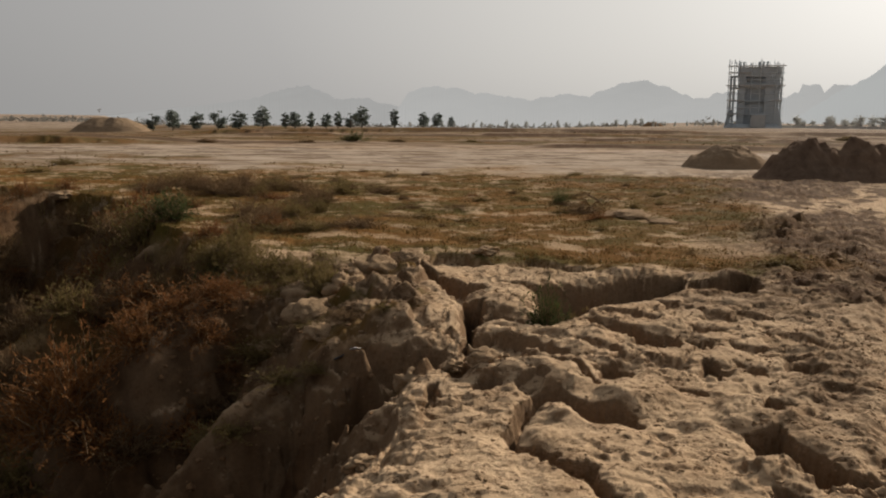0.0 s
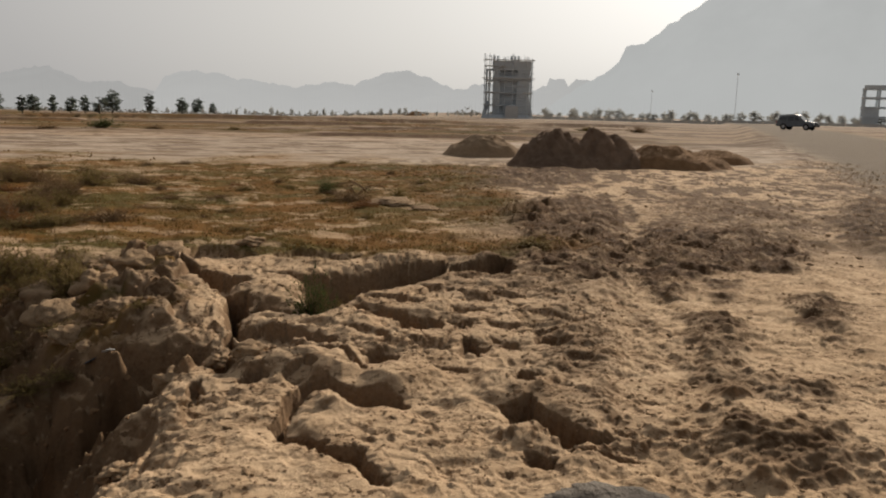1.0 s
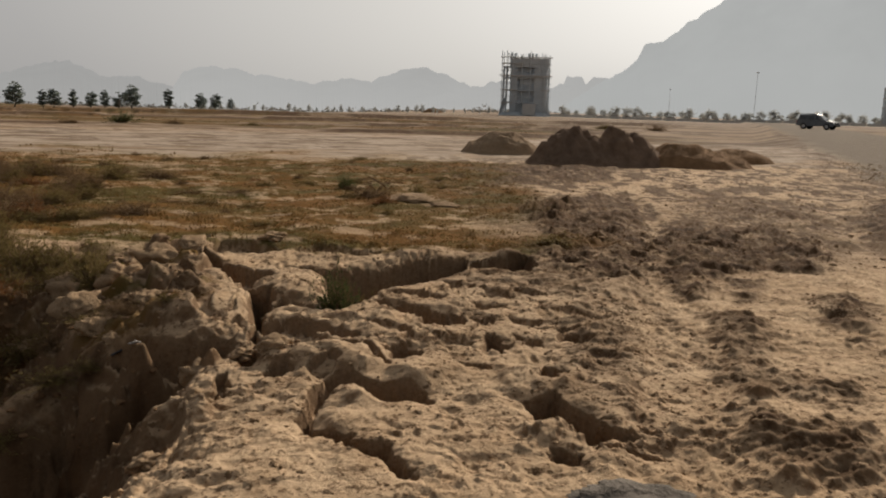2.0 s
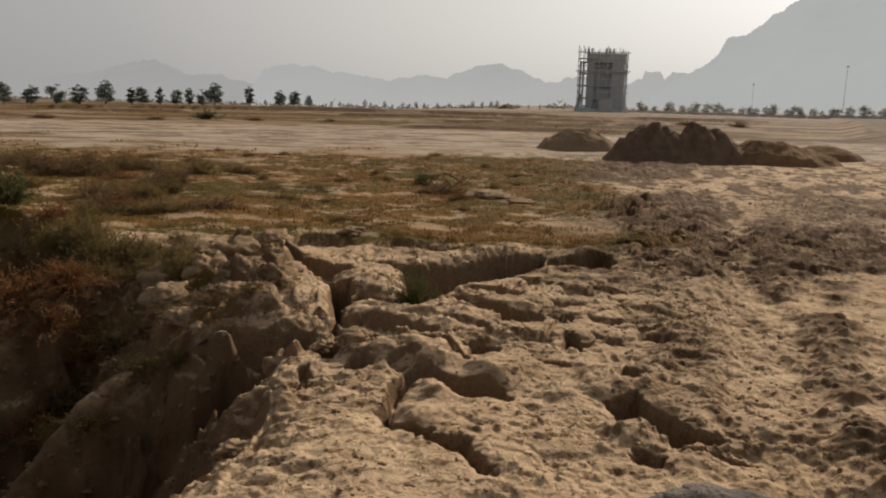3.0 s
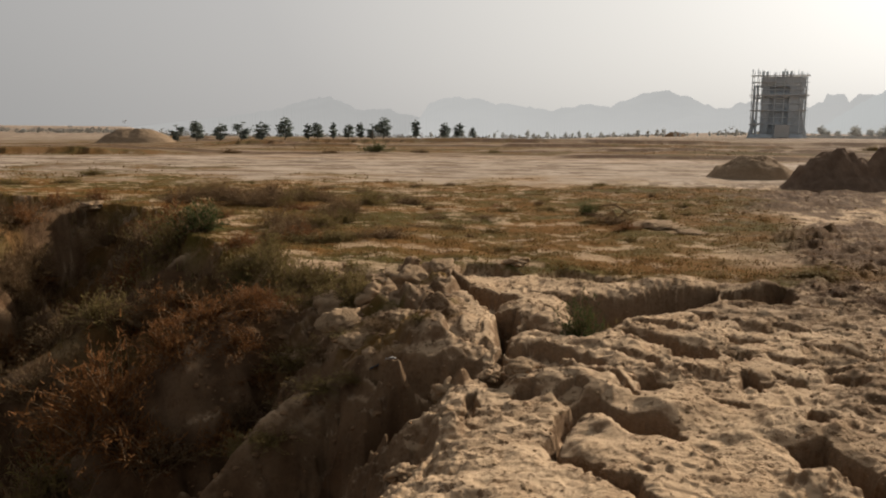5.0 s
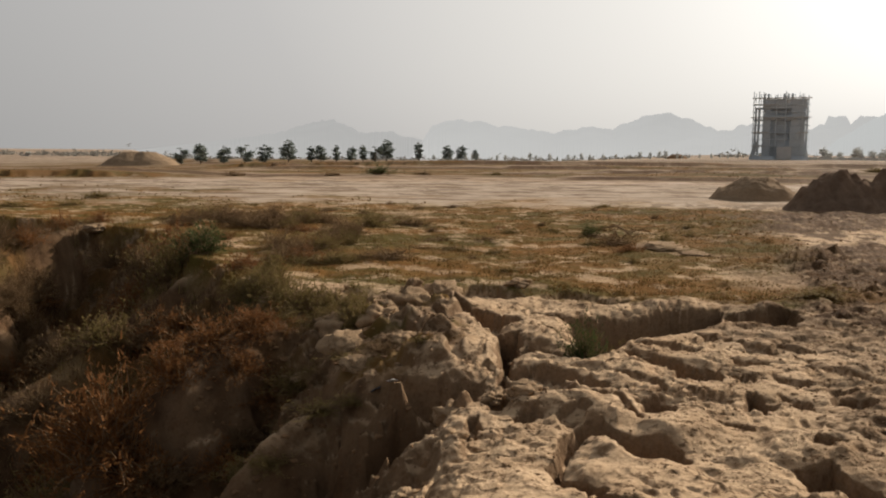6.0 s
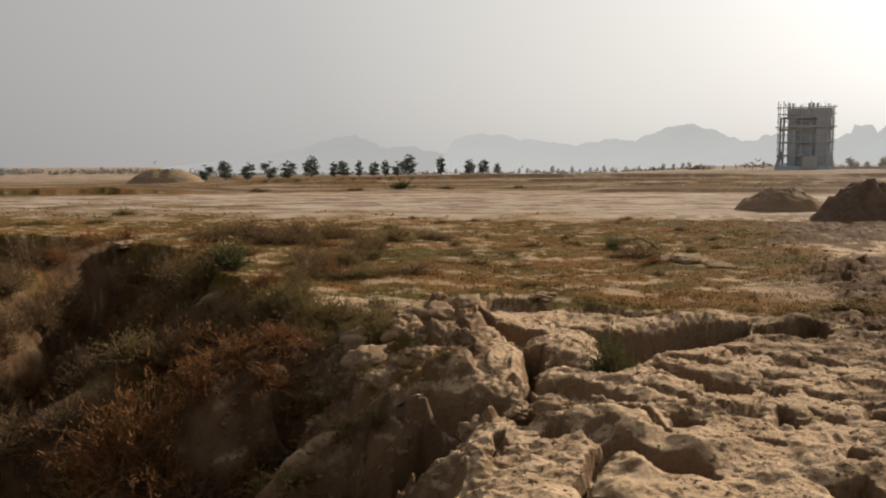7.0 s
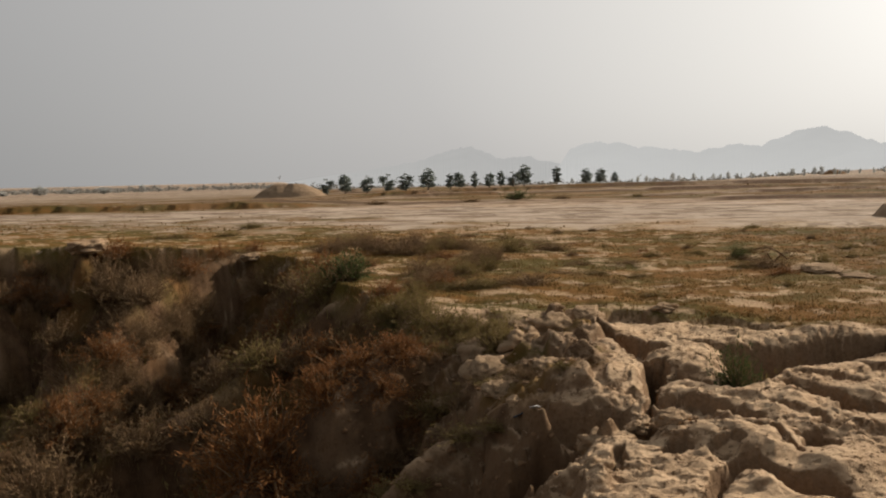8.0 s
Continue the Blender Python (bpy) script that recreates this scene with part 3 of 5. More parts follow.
    # turf stands in low tussocks
    z += turf * (0.05 * fbm(x * 1.3, y * 1.3, 3, 33) + 0.03 * np.abs(fbm(x * 4, y * 4, 2, 34))) * (1 - smooth(30, 60, r))
    # wheel track and churned soil
    d, s = along(TRACK, x + 0.04 * cover, y)
    bare = 1 - smooth(0.20, 0.34, d)
    for line, half, high, tone in CHURN if r.min() < 26 else ():
        d2, s2 = along(line, wx, wy)
        m = (1 - smooth(0.3 * half, 1.6 * half, d2 + 0.35 * half * fbm(x * 2.1, y * 2.1, 3, 79))) * (1 - (0.75 if half < 0.5 else 0.35) * bare)
        rough = 0.5 + 0.8 * terrace(fbm(wx * 2.6, wy * 3.2, 3, 41, 0.5), 6) + 0.22 * grain * fbm(x * 14, y * 17, 2, 48, 0.6)
        z += m * high * (0.15 + 1.0 * rough)
        patch = smooth(-0.22, 0.12, fbm(x * 4.2, y * 5.5, 4, 42, 0.65))
        dark = np.maximum(dark, np.clip(m * tone * ((0.3 if half < 0.5 else 0.65) + 0.9 * patch), 0, 1))
    for ring, tone, high, (x0, x1, y0, y1) in CHURNED if r.min() < 30 else ():
        at = (x > x0 - 0.8) & (x < x1 + 0.8) & (y > y0 - 0.8) & (y < y1 + 0.8)
        if at.any():
            px, py = x[at], y[at]
            d = along(ring + ring[:1], px, py)[0]
            d = np.where(inside(ring, px, py), d, -d) + 0.22 * fbm(px * 2.2, py * 2.6, 4, 111, 0.65)
            m = smooth(-0.10, 0.12, d)
            lumps = 1.1 * np.abs(fbm(px * 2.2, py * 3.4, 4, 112, 0.6)) + 0.3 * terrace(fbm(px * 6.0, py * 9.0, 3, 113), 4)
            z[at] += m * high * (0.15 + 0.75 * lumps)
            dark[at] = np.maximum(dark[at], np.clip(m * tone * (0.95 + 1.1 * fbm(px * 2.0, py * 3.6, 5, 114, 0.7)), 0, 1))
    z -= 0.035 * bare
    dark = np.maximum(dark, rubble * np.clip(0.45 + 1.2 * fbm(x * 1.6, y * 1.6, 3, 45), 0, 0.8))
    turf = np.maximum(turf, rubble * smooth(0.05, 0.3, fbm(x * 1.9, y * 1.9, 3, 46)) * 0.8)
    # churned plain beside the road
    plainside = smooth(3.4, 4.4, x) * smooth(6.5, 9.0, y) * (1 - smooth(20, 30, y))
    down, across = 0.46 * x + 0.89 * y, 0.89 * x - 0.46 * y
    crumbs = 0.6 * fbm(across * 2.0, down * 0.6, 4, 43, 0.6) + 0.6 * fbm(x * 2.1, y * 3.0, 5, 49, 0.65)
    dark = np.maximum(dark, plainside * 0.9 * smooth(-0.14, 0.10, crumbs + 0.25 * cover))
    z += plainside * (0.025 * np.abs(crumbs) + 0.02 * fbm(x * 3.1, y * 3.1, 3, 47)) * (1 - bare)
    # dark steps and streaks of the far flat, which end beside the road
    d, s = along(ROAD_EDGE, x, y)
    right = np.where(inside(ROAD_EDGE + [(900, 900), (900, -40), (0, -40)], x, y), d, -d)
    for y0, x0, x1, high, bend in ((45.5, -6, 90, 0.16, 0.02), (51, 12, 100, 0.14, -0.04), (58, 5, 120, 0.2, -0.03), (72, -20, 140, 0.24, 0.03), (39.5, -60, -13, 0.45, 0.12), (92, -30, 160, 0.4, 0.0)):
        yy = y - y0 - bend * (x - x0) - 1.4 * fbm(x * 0.12, x * 0 + y0, 3, 51) - 0.6 * fbm(x * 0.55, x * 0 + y0, 3, 52, 0.6)
        part = smooth(x0 - 4, x0 + 4, x) * (1 - smooth(x1 - 10, x1, x)) * (1 - smooth(-16, -5, right))
        part *= (0.7 if high > 0.3 else 0.25) + (0.3 if high > 0.3 else 0.75) * smooth(-0.25, 0.05, fbm(x * 0.07 + y0, x * 0, 4, 53, 0.6))
        z += high * part * smooth(0.0, 0.5, yy) * (1 - smooth(6, 14, yy))
        # a dark strip along each bank paints its shadow line
        dark = np.maximum(dark, part * smooth(-0.9, -0.2, yy) * (1 - smooth(1.0, 2.6, yy)))
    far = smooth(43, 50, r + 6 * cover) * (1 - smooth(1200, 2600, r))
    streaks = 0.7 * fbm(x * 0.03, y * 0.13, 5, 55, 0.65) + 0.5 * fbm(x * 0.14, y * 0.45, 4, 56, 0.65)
    # brown streaks weaken past 130 m for the same painted haze
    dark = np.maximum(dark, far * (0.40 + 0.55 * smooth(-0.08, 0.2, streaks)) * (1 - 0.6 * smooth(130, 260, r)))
    mottle = smooth(0.02, 0.3, fbm(x * 0.35, y * 0.9, 5, 58, 0.65)) * smooth(24, 30, y) * (1 - smooth(46, 60, r))
    dark = np.maximum(dark, 0.6 * mottle)
    z += 0.03 * fbm(x * 0.5, y * 0.9, 3, 59) * smooth(20, 26, r) * (1 - smooth(70, 110, r))
    grassy = far * 0.8 * smooth(-0.12, 0.15, fbm(x * 0.04 + 5, y * 0.1, 5, 57, 0.6)) * (1 - smooth(0, 60, x)) * (1 - smooth(140, 260, r))
    turf = np.maximum(turf, grassy)
    # the land falls away to one side far off
    z += smooth(40, 100, r) * (0.1 + 0.02 * np.clip(x, -95, 0))
    # past the young trees it dips below their low bank
    side = np.degrees(np.arctan2(x, np.maximum(y - 0.3, 1e-6)))
    dip = smooth(-23.5, -20.5, side) * (1 - smooth(3, 18, side)) * smooth(138, 150, r) * (y > 0)
    z += dip * (np.maximum(1.5 - 0.0108 * r, -30.0) - z)
    # the road on its low bank
    rise = 0.48 * smooth(20, 80, r)
    z += rise * smooth(-2.5, 0.3, right)
    verge = np.exp(-(((right + 0.1 + 0.5 * cover) / 0.8) ** 2)) * smooth(7, 9, y) * (1 - smooth(60, 110, r))
    dark = np.maximum(dark, 0.9 * verge * smooth(-0.25, 0.1, fbm(x * 1.4, y * 1.4, 4, 82, 0.6)))
    gravel = smooth(-0.6, 0.5, right + 0.9 * cover) * (1 - smooth(7, 8.5, right)) * (1 - 0.8 * verge)
    turf *= 1 - smooth(-1, 0.2, right)
    # the ravine: steep fluted walls near by, a gullied slope on the far side
    ex, ey = x + 0.16 * fbm(x * 1.6, y * 1.6, 2, 7), y + 0.16 * fbm(x * 1.6, y * 1.6, 2, 8)
    d, s = along(RIM, ex, ey)
    within = inside(RAVINE, ex, ey)
    near = 1 - smooth(17.5, 21.5, s)
    steep, floor = 1.0 + 1.0 * near, 3.6
    # the near rim crumbles away before it drops
    shelf = near * smooth(2.8, 3.6, y) * (1 - smooth(6.5, 8.5, y))
    drop = np.maximum(d - 0.02, 0) - 0.65 * shelf * np.minimum(d, 0.26)
    fall = floor * (1 - np.exp(-drop * steep / floor))
    flute = np.abs(fbm(s * 0.55 + 0.15 * fbm(x, y, 2, 61), d * 0.22, 3, 62))
    fine_flute = np.abs(fbm(s * 1.9, d * 0.5, 2, 63))
    fall += np.minimum(0.75 * d, 1.1) * (1.1 - 2.6 * flute) * 0.7 + np.minimum(0.7 * np.maximum(d - 0.10, 0), 0.36) * (0.6 - 2.2 * fine_flute)
    fall += np.minimum(0.4 * d, 0.3) * fbm(x * 1.8, y * 1.8, 5, 64, 0.6)
    fall += (0.13 * fbm(x * 4.2, y * 4.2, 4, 75, 0.6) + 0.10 * np.abs(fbm(wx * 2.2, wy * 2.2, 3, 76))) * smooth(0.05, 0.35, d)
    fall += near * 0.16 * terrace(fbm(wx * 2.6, wy * 2.6, 3, 119), 4) * smooth(0.0, 0.2, d)
    for crest, side in SPURS if r.min() < 24 else ():
        line = [(a, b) for a, b, c in crest]
        d2, s2 = along(line, x + 0.06 * fbm(x * 2.1, y * 2.1, 3, 67), y)
        runs = np.cumsum([0] + [math.dist(a, b) for a, b in zip(line[:-1], line[1:])])
        top = np.interp(s2, runs, [c for a, b, c in crest])
        rill = np.abs(fbm(s2 * 2.2, d2 * 0.8, 2, 68))
        off = smooth(0.04, 0.6, d2)
        slope = side * np.maximum(np.hypot(d2, 0.10) - 0.10, 0) * (1 + 0.7 * d2) + 0.3 * np.minimum(d2, 0.7) * (0.8 - 2.4 * rill)
        slope += (0.14 * fbm(x * 2.4, y * 2.4, 4, 69, 0.6) + 0.14 - 0.5 * np.abs(fbm(d2 * 2.6, s2 * 0.3, 3, 80))) * off
        fall = np.minimum(fall, -(top + 0.10) + 0.03 * fbm(x * 5, y * 5, 2, 81) + slope)
    z = np.where(within, z * np.exp(-d) - 0.10 - np.maximum(fall, -0.3), z - 0.10 * np.exp(-d / 0.18) * (1 - smooth(8, 12, y)))
    z += np.exp(-d / 0.35) * (1 - smooth(8, 10, y)) * near * (0.05 * terrace(fbm(wx * 4.2, wy * 4.2, 3, 120, 0.6), 5) + 0.02 * fbm(x * 13, y * 13, 2, 121))
    cut = np.where(within, smooth(0.0, 0.28, d), 0)
    turf = turf * (1 - cut) + cut * 0.5 * smooth(-0.1, 0.3, fbm(x * 0.8, y * 0.8, 3, 66)) * (1 - near)
    # the dark cover on the cut walls deepens the ravine's shade by colour
    dark = np.maximum(dark * (1 - cut), cut * np.clip(0.62 + 0.35 * (1 - near) + 0.9 * fbm(x * 1.2, y * 1.2, 4, 70, 0.6), 0, 1))
    pale = pale * (1 - cut)
    return z, turf, pale, dark, gravel


def ground_z(x, y):
    return float(land(np.array([x]), np.array([y]))[0][0])


def sheet(name, verts, faces, mat, smooth_faces=True):
    """A mesh of quads from arrays."""
    me = bpy.data.meshes.new(name)
    me.vertices.add(len(verts))
    me.vertices.foreach_set("co", np.asarray(verts, np.float32).ravel())
    me.loops.add(faces.size)
    me.loops.foreach_set("vertex_index", faces.astype(np.int32).ravel())
    me.polygons.add(len(faces))
    me.polygons.foreach_set("loop_start", np.arange(0, faces.size, faces.shape[1], dtype=np.int32))
    me.polygons.foreach_set("use_smooth", np.full(len(faces), smooth_faces))
    me.update(calc_edges=True)
    me.materials.append(mat)
    return me


def build_ground():
    """One sheet to the horizon, in rings that widen with the distance, finer on the side of the open land."""
    radii, r = [0.0, 0.4], 0.8
    while r < 4500:
        radii.append(r)
        step = 0.010 if r < 4 else min(0.00055 * r * r, 0.011 * r)
        if r < 2.2:
            step = 0.05
        r += step if r < 260 else 0.06 * r
    radii = np.array(radii)
    open_side = np.radians(np.arange(42.0, 136.0, 0.11))
    rest = np.radians(np.arange(136.0, 402.0, 1.4))
    turn = np.concatenate([open_side, rest])
    rr, aa = np.meshgrid(radii, turn, indexing="ij")
    x, y = rr * np.cos(aa), 0.3 + rr * np.sin(aa)
    rows = [land(x[i : i + 40], y[i : i + 40]) for i in range(0, len(radii), 40)]
    z, turf, pale, dark, gravel = (np.concatenate([row[i].ravel() for row in rows]) for i in range(5))
    z = z * smooth(0.3, 1.5, rr.ravel())
    n, k = len(radii), len(turn)
    a = (np.arange(n - 1)[:, None] * k + np.arange(k)[None, :]).ravel()
    b = (np.arange(n - 1)[:, None] * k + (np.arange(k)[None, :] + 1) % k).ravel()
    faces = np.stack([a, a + k, b + k, b], 1)
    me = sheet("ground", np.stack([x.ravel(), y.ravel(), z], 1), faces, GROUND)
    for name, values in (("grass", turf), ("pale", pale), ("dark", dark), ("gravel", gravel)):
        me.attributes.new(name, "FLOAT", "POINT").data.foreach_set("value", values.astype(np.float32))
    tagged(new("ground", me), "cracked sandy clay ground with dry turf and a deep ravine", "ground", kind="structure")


build_ground()


# ---- builders ----
def bearing(deg, dist):
    """A place in the plan, by degrees to the right of straight ahead and metres."""
    return dist * math.sin(radians(deg)), 0.3 + dist * math.cos(radians(deg))


def part(name, bm, mat, parent=None, label="", smooth_faces=False):
    """One mesh object, under a thing or a part."""
    me = bpy.data.meshes.new(name)
    bm.to_mesh(me)
    bm.free()
    me.materials.append(mat)
    if smooth_faces:
        me.polygons.foreach_set("use_smooth", np.full(len(me.polygons), True))
    ob = new(name, me)
    ob.parent = parent
    return tagged(ob, label)


def mesh_part(name, me, parent=None, label=""):
    ob = new(name, me)
    ob.parent = parent
    return tagged(ob, label)


def anchor(name, m, label, category, group=""):
    ob = new(name)
    ob.matrix_basis = m
    ob.empty_display_size = 0.2
    return tagged(ob, label, category, group)


def box(bm, x0, x1, y0, y1, z0, z1, bevel=0.0):
    got = bmesh.ops.create_cube(bm, size=1.0)["verts"]
    for v in got:
        v.co = Vector(((x0 + x1) / 2 + v.co.x * (x1 - x0), (y0 + y1) / 2 + v.co.y * (y1 - y0), (z0 + z1) / 2 + v.co.z * (z1 - z0)))
    if bevel:
        edges = list({e for v in got for e in v.link_edges})
        bmesh.ops.bevel(bm, geom=edges, offset=bevel, segments=2, affect="EDGES")
    return bm


def rod(bm, a, b, ra, rb=None, sides=6):
    """A tapered rod from a to b."""
    a, b = Vector(a), Vector(b)
    rb = ra if rb is None else rb
    got = bmesh.ops.create_cone(bm, cap_ends=True, segments=sides, radius1=ra, radius2=rb, depth=(b - a).length)["verts"]
    turn = (b - a).to_track_quat("Z", "Y").to_matrix().to_4x4()
    bmesh.ops.transform(bm, matrix=Matrix.Translation((a + b) / 2) @ turn, verts=got)
    return bm


# ---- the distance ----
def hill_range(name, mat, dist, profile, seed, label):
    """A long hill with a broken rocky crest; profile: degrees to the right, degrees up."""
    az = np.arange(profile[0][0], profile[-1][0], 0.05)
    el = np.interp(az, [p[0] for p in profile], [p[1] for p in profile])
    el = np.maximum(el + (0.20 * fbm(az * 0.9, az * 0, 5, seed, 0.6) + 0.10 * np.round(3 * perlin(az * 2.1, az * 0 + 3, seed)) / 3) * smooth(0.2, 1.5, el), -0.6)
    rows = []
    for k, (back, high) in enumerate(((0.80, 0.0), (0.87, 0.35), (0.93, 0.68), (0.97, 0.9), (1.0, 1.0), (1.04, 0.8), (1.2, 0.0))):
        d = dist * back * (1 + 0.01 * fbm(az * 0.5, az * 0 + k, 3, seed + 9) * (0 < high < 1))
        top = 1.52 + dist * np.tan(np.radians(el))
        z = -25 + (top + 25) * np.clip(high + 0.06 * fbm(az * 0.5, az * 0 + 3 * k, 2, seed + 5) * (0 < high < 1), 0, 1)
        rows.append(np.stack([d * np.sin(np.radians(az)), d * np.cos(np.radians(az)), z], 1))
    n, k = len(rows), len(az)
    a = (np.arange(n - 1)[:, None] * k + np.arange(k - 1)[None, :]).ravel()
    me = sheet(name, np.concatenate(rows), np.stack([a, a + 1, a + k + 1, a + k], 1), mat)
    tagged(new(name, me), label, "hill", kind="structure")


hill_range("backdrop_far_hills", FAR_HILL, 3300, [(-25, -0.4), (-20.8, 0.2), (-16.8, 0.71), (-13.6, 1.2), (-11.2, 1.97), (-9.8, 2.14), (-8, 1.3), (-5.6, 1.32), (-3.9, 0.8), (-1.5, 0.5), (3, -0.3)], 71, "pale hills far off in painted dust haze")
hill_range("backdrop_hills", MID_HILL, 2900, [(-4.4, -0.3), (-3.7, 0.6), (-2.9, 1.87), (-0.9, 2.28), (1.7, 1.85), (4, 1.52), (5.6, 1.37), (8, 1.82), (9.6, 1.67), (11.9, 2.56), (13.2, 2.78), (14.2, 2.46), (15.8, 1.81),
            (16.8, 1.53), (18.6, 2.06), (20.5, 1.9), (22.2, 1.7), (22.9, 1.8), (23.1, 2.4), (24.1, 2.4), (24.4, 1.9), (24.9, 2.5), (25.7, 2.4), (27, 2.2), (32, 0.6)], 72, "grey flat-topped hills in painted dust haze")
hill_range("backdrop_low_hills", MID_HILL, 2300, [(8, -0.5), (12, 0.38), (14.3, 0.94), (16.2, 1.14), (18.5, 1.31), (22, 1.55), (26, 2.0), (32, 2.2), (44, 1.0)], 73, "low grey foothills in painted dust haze")
hill_range("backdrop_near_hill", NEAR_HILL, 1800, [(22, -0.3), (24.5, 1.5), (25.7, 2.3), (26.8, 2.86), (27.7, 3.7), (28.1, 4.5), (29.65, 5.15), (31.4, 6.4), (33, 7.55), (36, 9.3), (40, 10.8), (46, 11.2), (53, 9), (62, 4.5), (72, -0.3)], 74, "large rocky hill in painted dust haze")


# ---- earth heaps ----
def heap(name, mat, place, rx, ry, high, peaks, seed, label, lump=0.12):
    """A heap of tipped earth: a few cones with rough slopes and a skirt of crumbs."""
    n, k = 56, 96
    f = np.linspace(0, 1, n) ** 0.8
    a = np.linspace(0, 2 * np.pi, k, endpoint=False)
    ff, aa = np.meshgrid(f, a, indexing="ij")
    x, y = ff * np.cos(aa) * rx, ff * np.sin(aa) * ry
    z = np.zeros_like(x)
    for px, py, pr, ph in peaks:
        d = np.hypot((x - px) / pr, (y - py) / pr * rx / ry * 0.8)
        z = np.maximum(z, ph * np.clip(1.35 - 1.35 * d, 0, 1) ** 0.9)
    edge = 1 - smooth(0.72, 1.0, ff)
    rough = fbm(x * 1.6 / (rx / 2.5) + seed, y * 1.6 / (rx / 2.5), 5, seed, 0.6)
    rough = rough + 0.35 * fbm(x * 6.5 / (rx / 2.5), y * 6.5 / (rx / 2.5) + seed, 3, seed + 4)
    z = high * z * edge + lump * high * rough * edge * smooth(0.02, 0.25, z) - 0.05 * smooth(0.8, 1.0, ff)
    ids = np.arange(n * k).reshape(n, k)
    faces = np.stack([ids[:-1].ravel(), ids[1:].ravel(), np.roll(ids, -1, 1)[1:].ravel(), np.roll(ids, -1, 1)[:-1].ravel()], 1)
    me = sheet(name, np.stack([x.ravel(), y.ravel(), z.ravel()], 1), faces, mat)
    ob = new(name, me)
    ob.matrix_basis = pose(*place, ground_z(*place) - 0.02)
    return tagged(ob, label, "earth heap", "earth heaps on the flat")


heap("soil_mound", EARTH_DARK, (10.7, 22.6), 2.5, 1.7, 1.06, [(-0.75, 0.1, 1.75, 0.92), (0.45, -0.2, 1.0, 1.0), (1.15, 0, 1.1, 0.86), (1.8, 0, 0.7, 0.45), (-1.6, -0.2, 0.9, 0.42)], 81, "tall dark brown heap of tipped wet earth", 0.24)
heap("soil_mound", EARTH_SAND, (9.5, 28.0), 1.75, 1.4, 0.76, [(0, 0, 1.7, 1.0), (0.7, 0, 0.9, 0.6)], 82, "sandy cone-shaped heap of loose earth", 0.12)
heap("soil_mound", EARTH_BROWN, (13.9, 22.6), 2.3, 1.5, 0.72, [(-0.4, 0, 2.0, 0.95), (0.9, 0, 1.4, 0.6)], 83, "low brown heap of spread earth", 0.12)
heap("soil_mound", EARTH_BROWN, (17.0, 25.0), 1.7, 1.2, 0.45, [(0, 0, 1.7, 1.0)], 84, "low brown heap behind a larger one", 0.12)
heap("soil_mound", EARTH_SAND, bearing(-22.6, 125), 6.4, 4.5, 2.2, [(-1.2, 0, 5.0, 0.9), (1.0, 0, 5.0, 0.9)], 85, "pale flat-topped heap of sandy earth", 0.06)
heap("soil_mound", EARTH_BROWN, bearing(13.9, 300), 4.5, 3.0, 1.5, [(0, 0, 4.5, 1.0)], 86, "reddish heap far off on the flat", 0.08)


# ---- trees ----
def foliage(name, mat, centres, count, spread, size, rng, flat=1.0):
    """Many small leaf clumps about a set of places."""
    pick = rng.integers(0, len(centres), count)
    mid = np.asarray(centres)[pick] + rng.normal(0, 1, (count, 3)) * spread * np.array([1, 1, flat])
    u = rng.normal(0, 1, (count, 3))
    u /= np.linalg.norm(u, axis=1)[:, None]
    v = np.cross(u, rng.normal(0, 1, (count, 3)))
    v /= np.linalg.norm(v, axis=1)[:, None]
    s = size * rng.uniform(0.5, 1.3, (count, 1))
    corners = np.stack([mid - u * s, mid + v * s * 0.55, mid + u * s, mid - v * s * 0.55], 1).reshape(-1, 3)
    return sheet(name, corners, np.arange(count * 4).reshape(-1, 4), mat, False)


def tree_kind(seed, high, wide, layered, leaf):
    """Trunk mesh and crown mesh of a young tree standing at the origin."""
    rng = np.random.default_rng(seed)
    bm = bmesh.new()
    lean = Vector((rng.normal(0, 0.03), rng.normal(0, 0.03), 1)) * high
    points = [lean * f + Vector((rng.normal(0, 0.012), rng.normal(0, 0.012), 0)) * high for f in (0.0, 0.22, 0.45, 0.68, 0.92)]
    points[0] = Vector((0, 0, -0.1))
    for n, (a, b) in enumerate(zip(points[:-1], points[1:])):
        rod(bm, a, b, high * 0.020 * (1 - 0.2 * n), high * 0.020 * (0.8 - 0.2 * n))
    tips = []
    for n in range(layered):
        f = 0.15 + 0.75 * n / layered
        for k in range(4):
            turn = rng.uniform(0, 2 * np.pi)
            reach = wide * (0.6 + 0.4 * rng.random()) * (1 - 0.55 * abs(f - 0.48) / 0.5)
            start = lean * f
            tip = start + Vector((math.cos(turn) * reach, math.sin(turn) * reach, high * rng.uniform(0.02, 0.14)))
            rod(bm, start, tip, high * 0.008, high * 0.003, 4)
            tips += [tip[:], ((start + tip) / 2)[:], (start * 0.25 + tip * 0.75)[:]]
    tips.append((lean * 0.97)[:])
    trunk = bpy.data.meshes.new("trunk")
    bm.to_mesh(trunk)
    bm.free()
    trunk.materials.append(BARK)
    crown = foliage("crown", leaf, tips, 1100, wide * 0.17, high * 0.045, rng, 0.75)
    return trunk, crown


def plant_tree(meshes, name, place, scale, turn, label, group):
    t = anchor(name, pose(*place, ground_z(*place), 0, 0, turn) @ Matrix.Diagonal((*scale, 1)), label, "tree", group)
    mesh_part("trunk", meshes[0], t)
    mesh_part("crown", meshes[1], t)
    return t


ROUND = [tree_kind(101 + k, 3.0, 1.0, 4, LEAF_TREE) for k in range(3)]
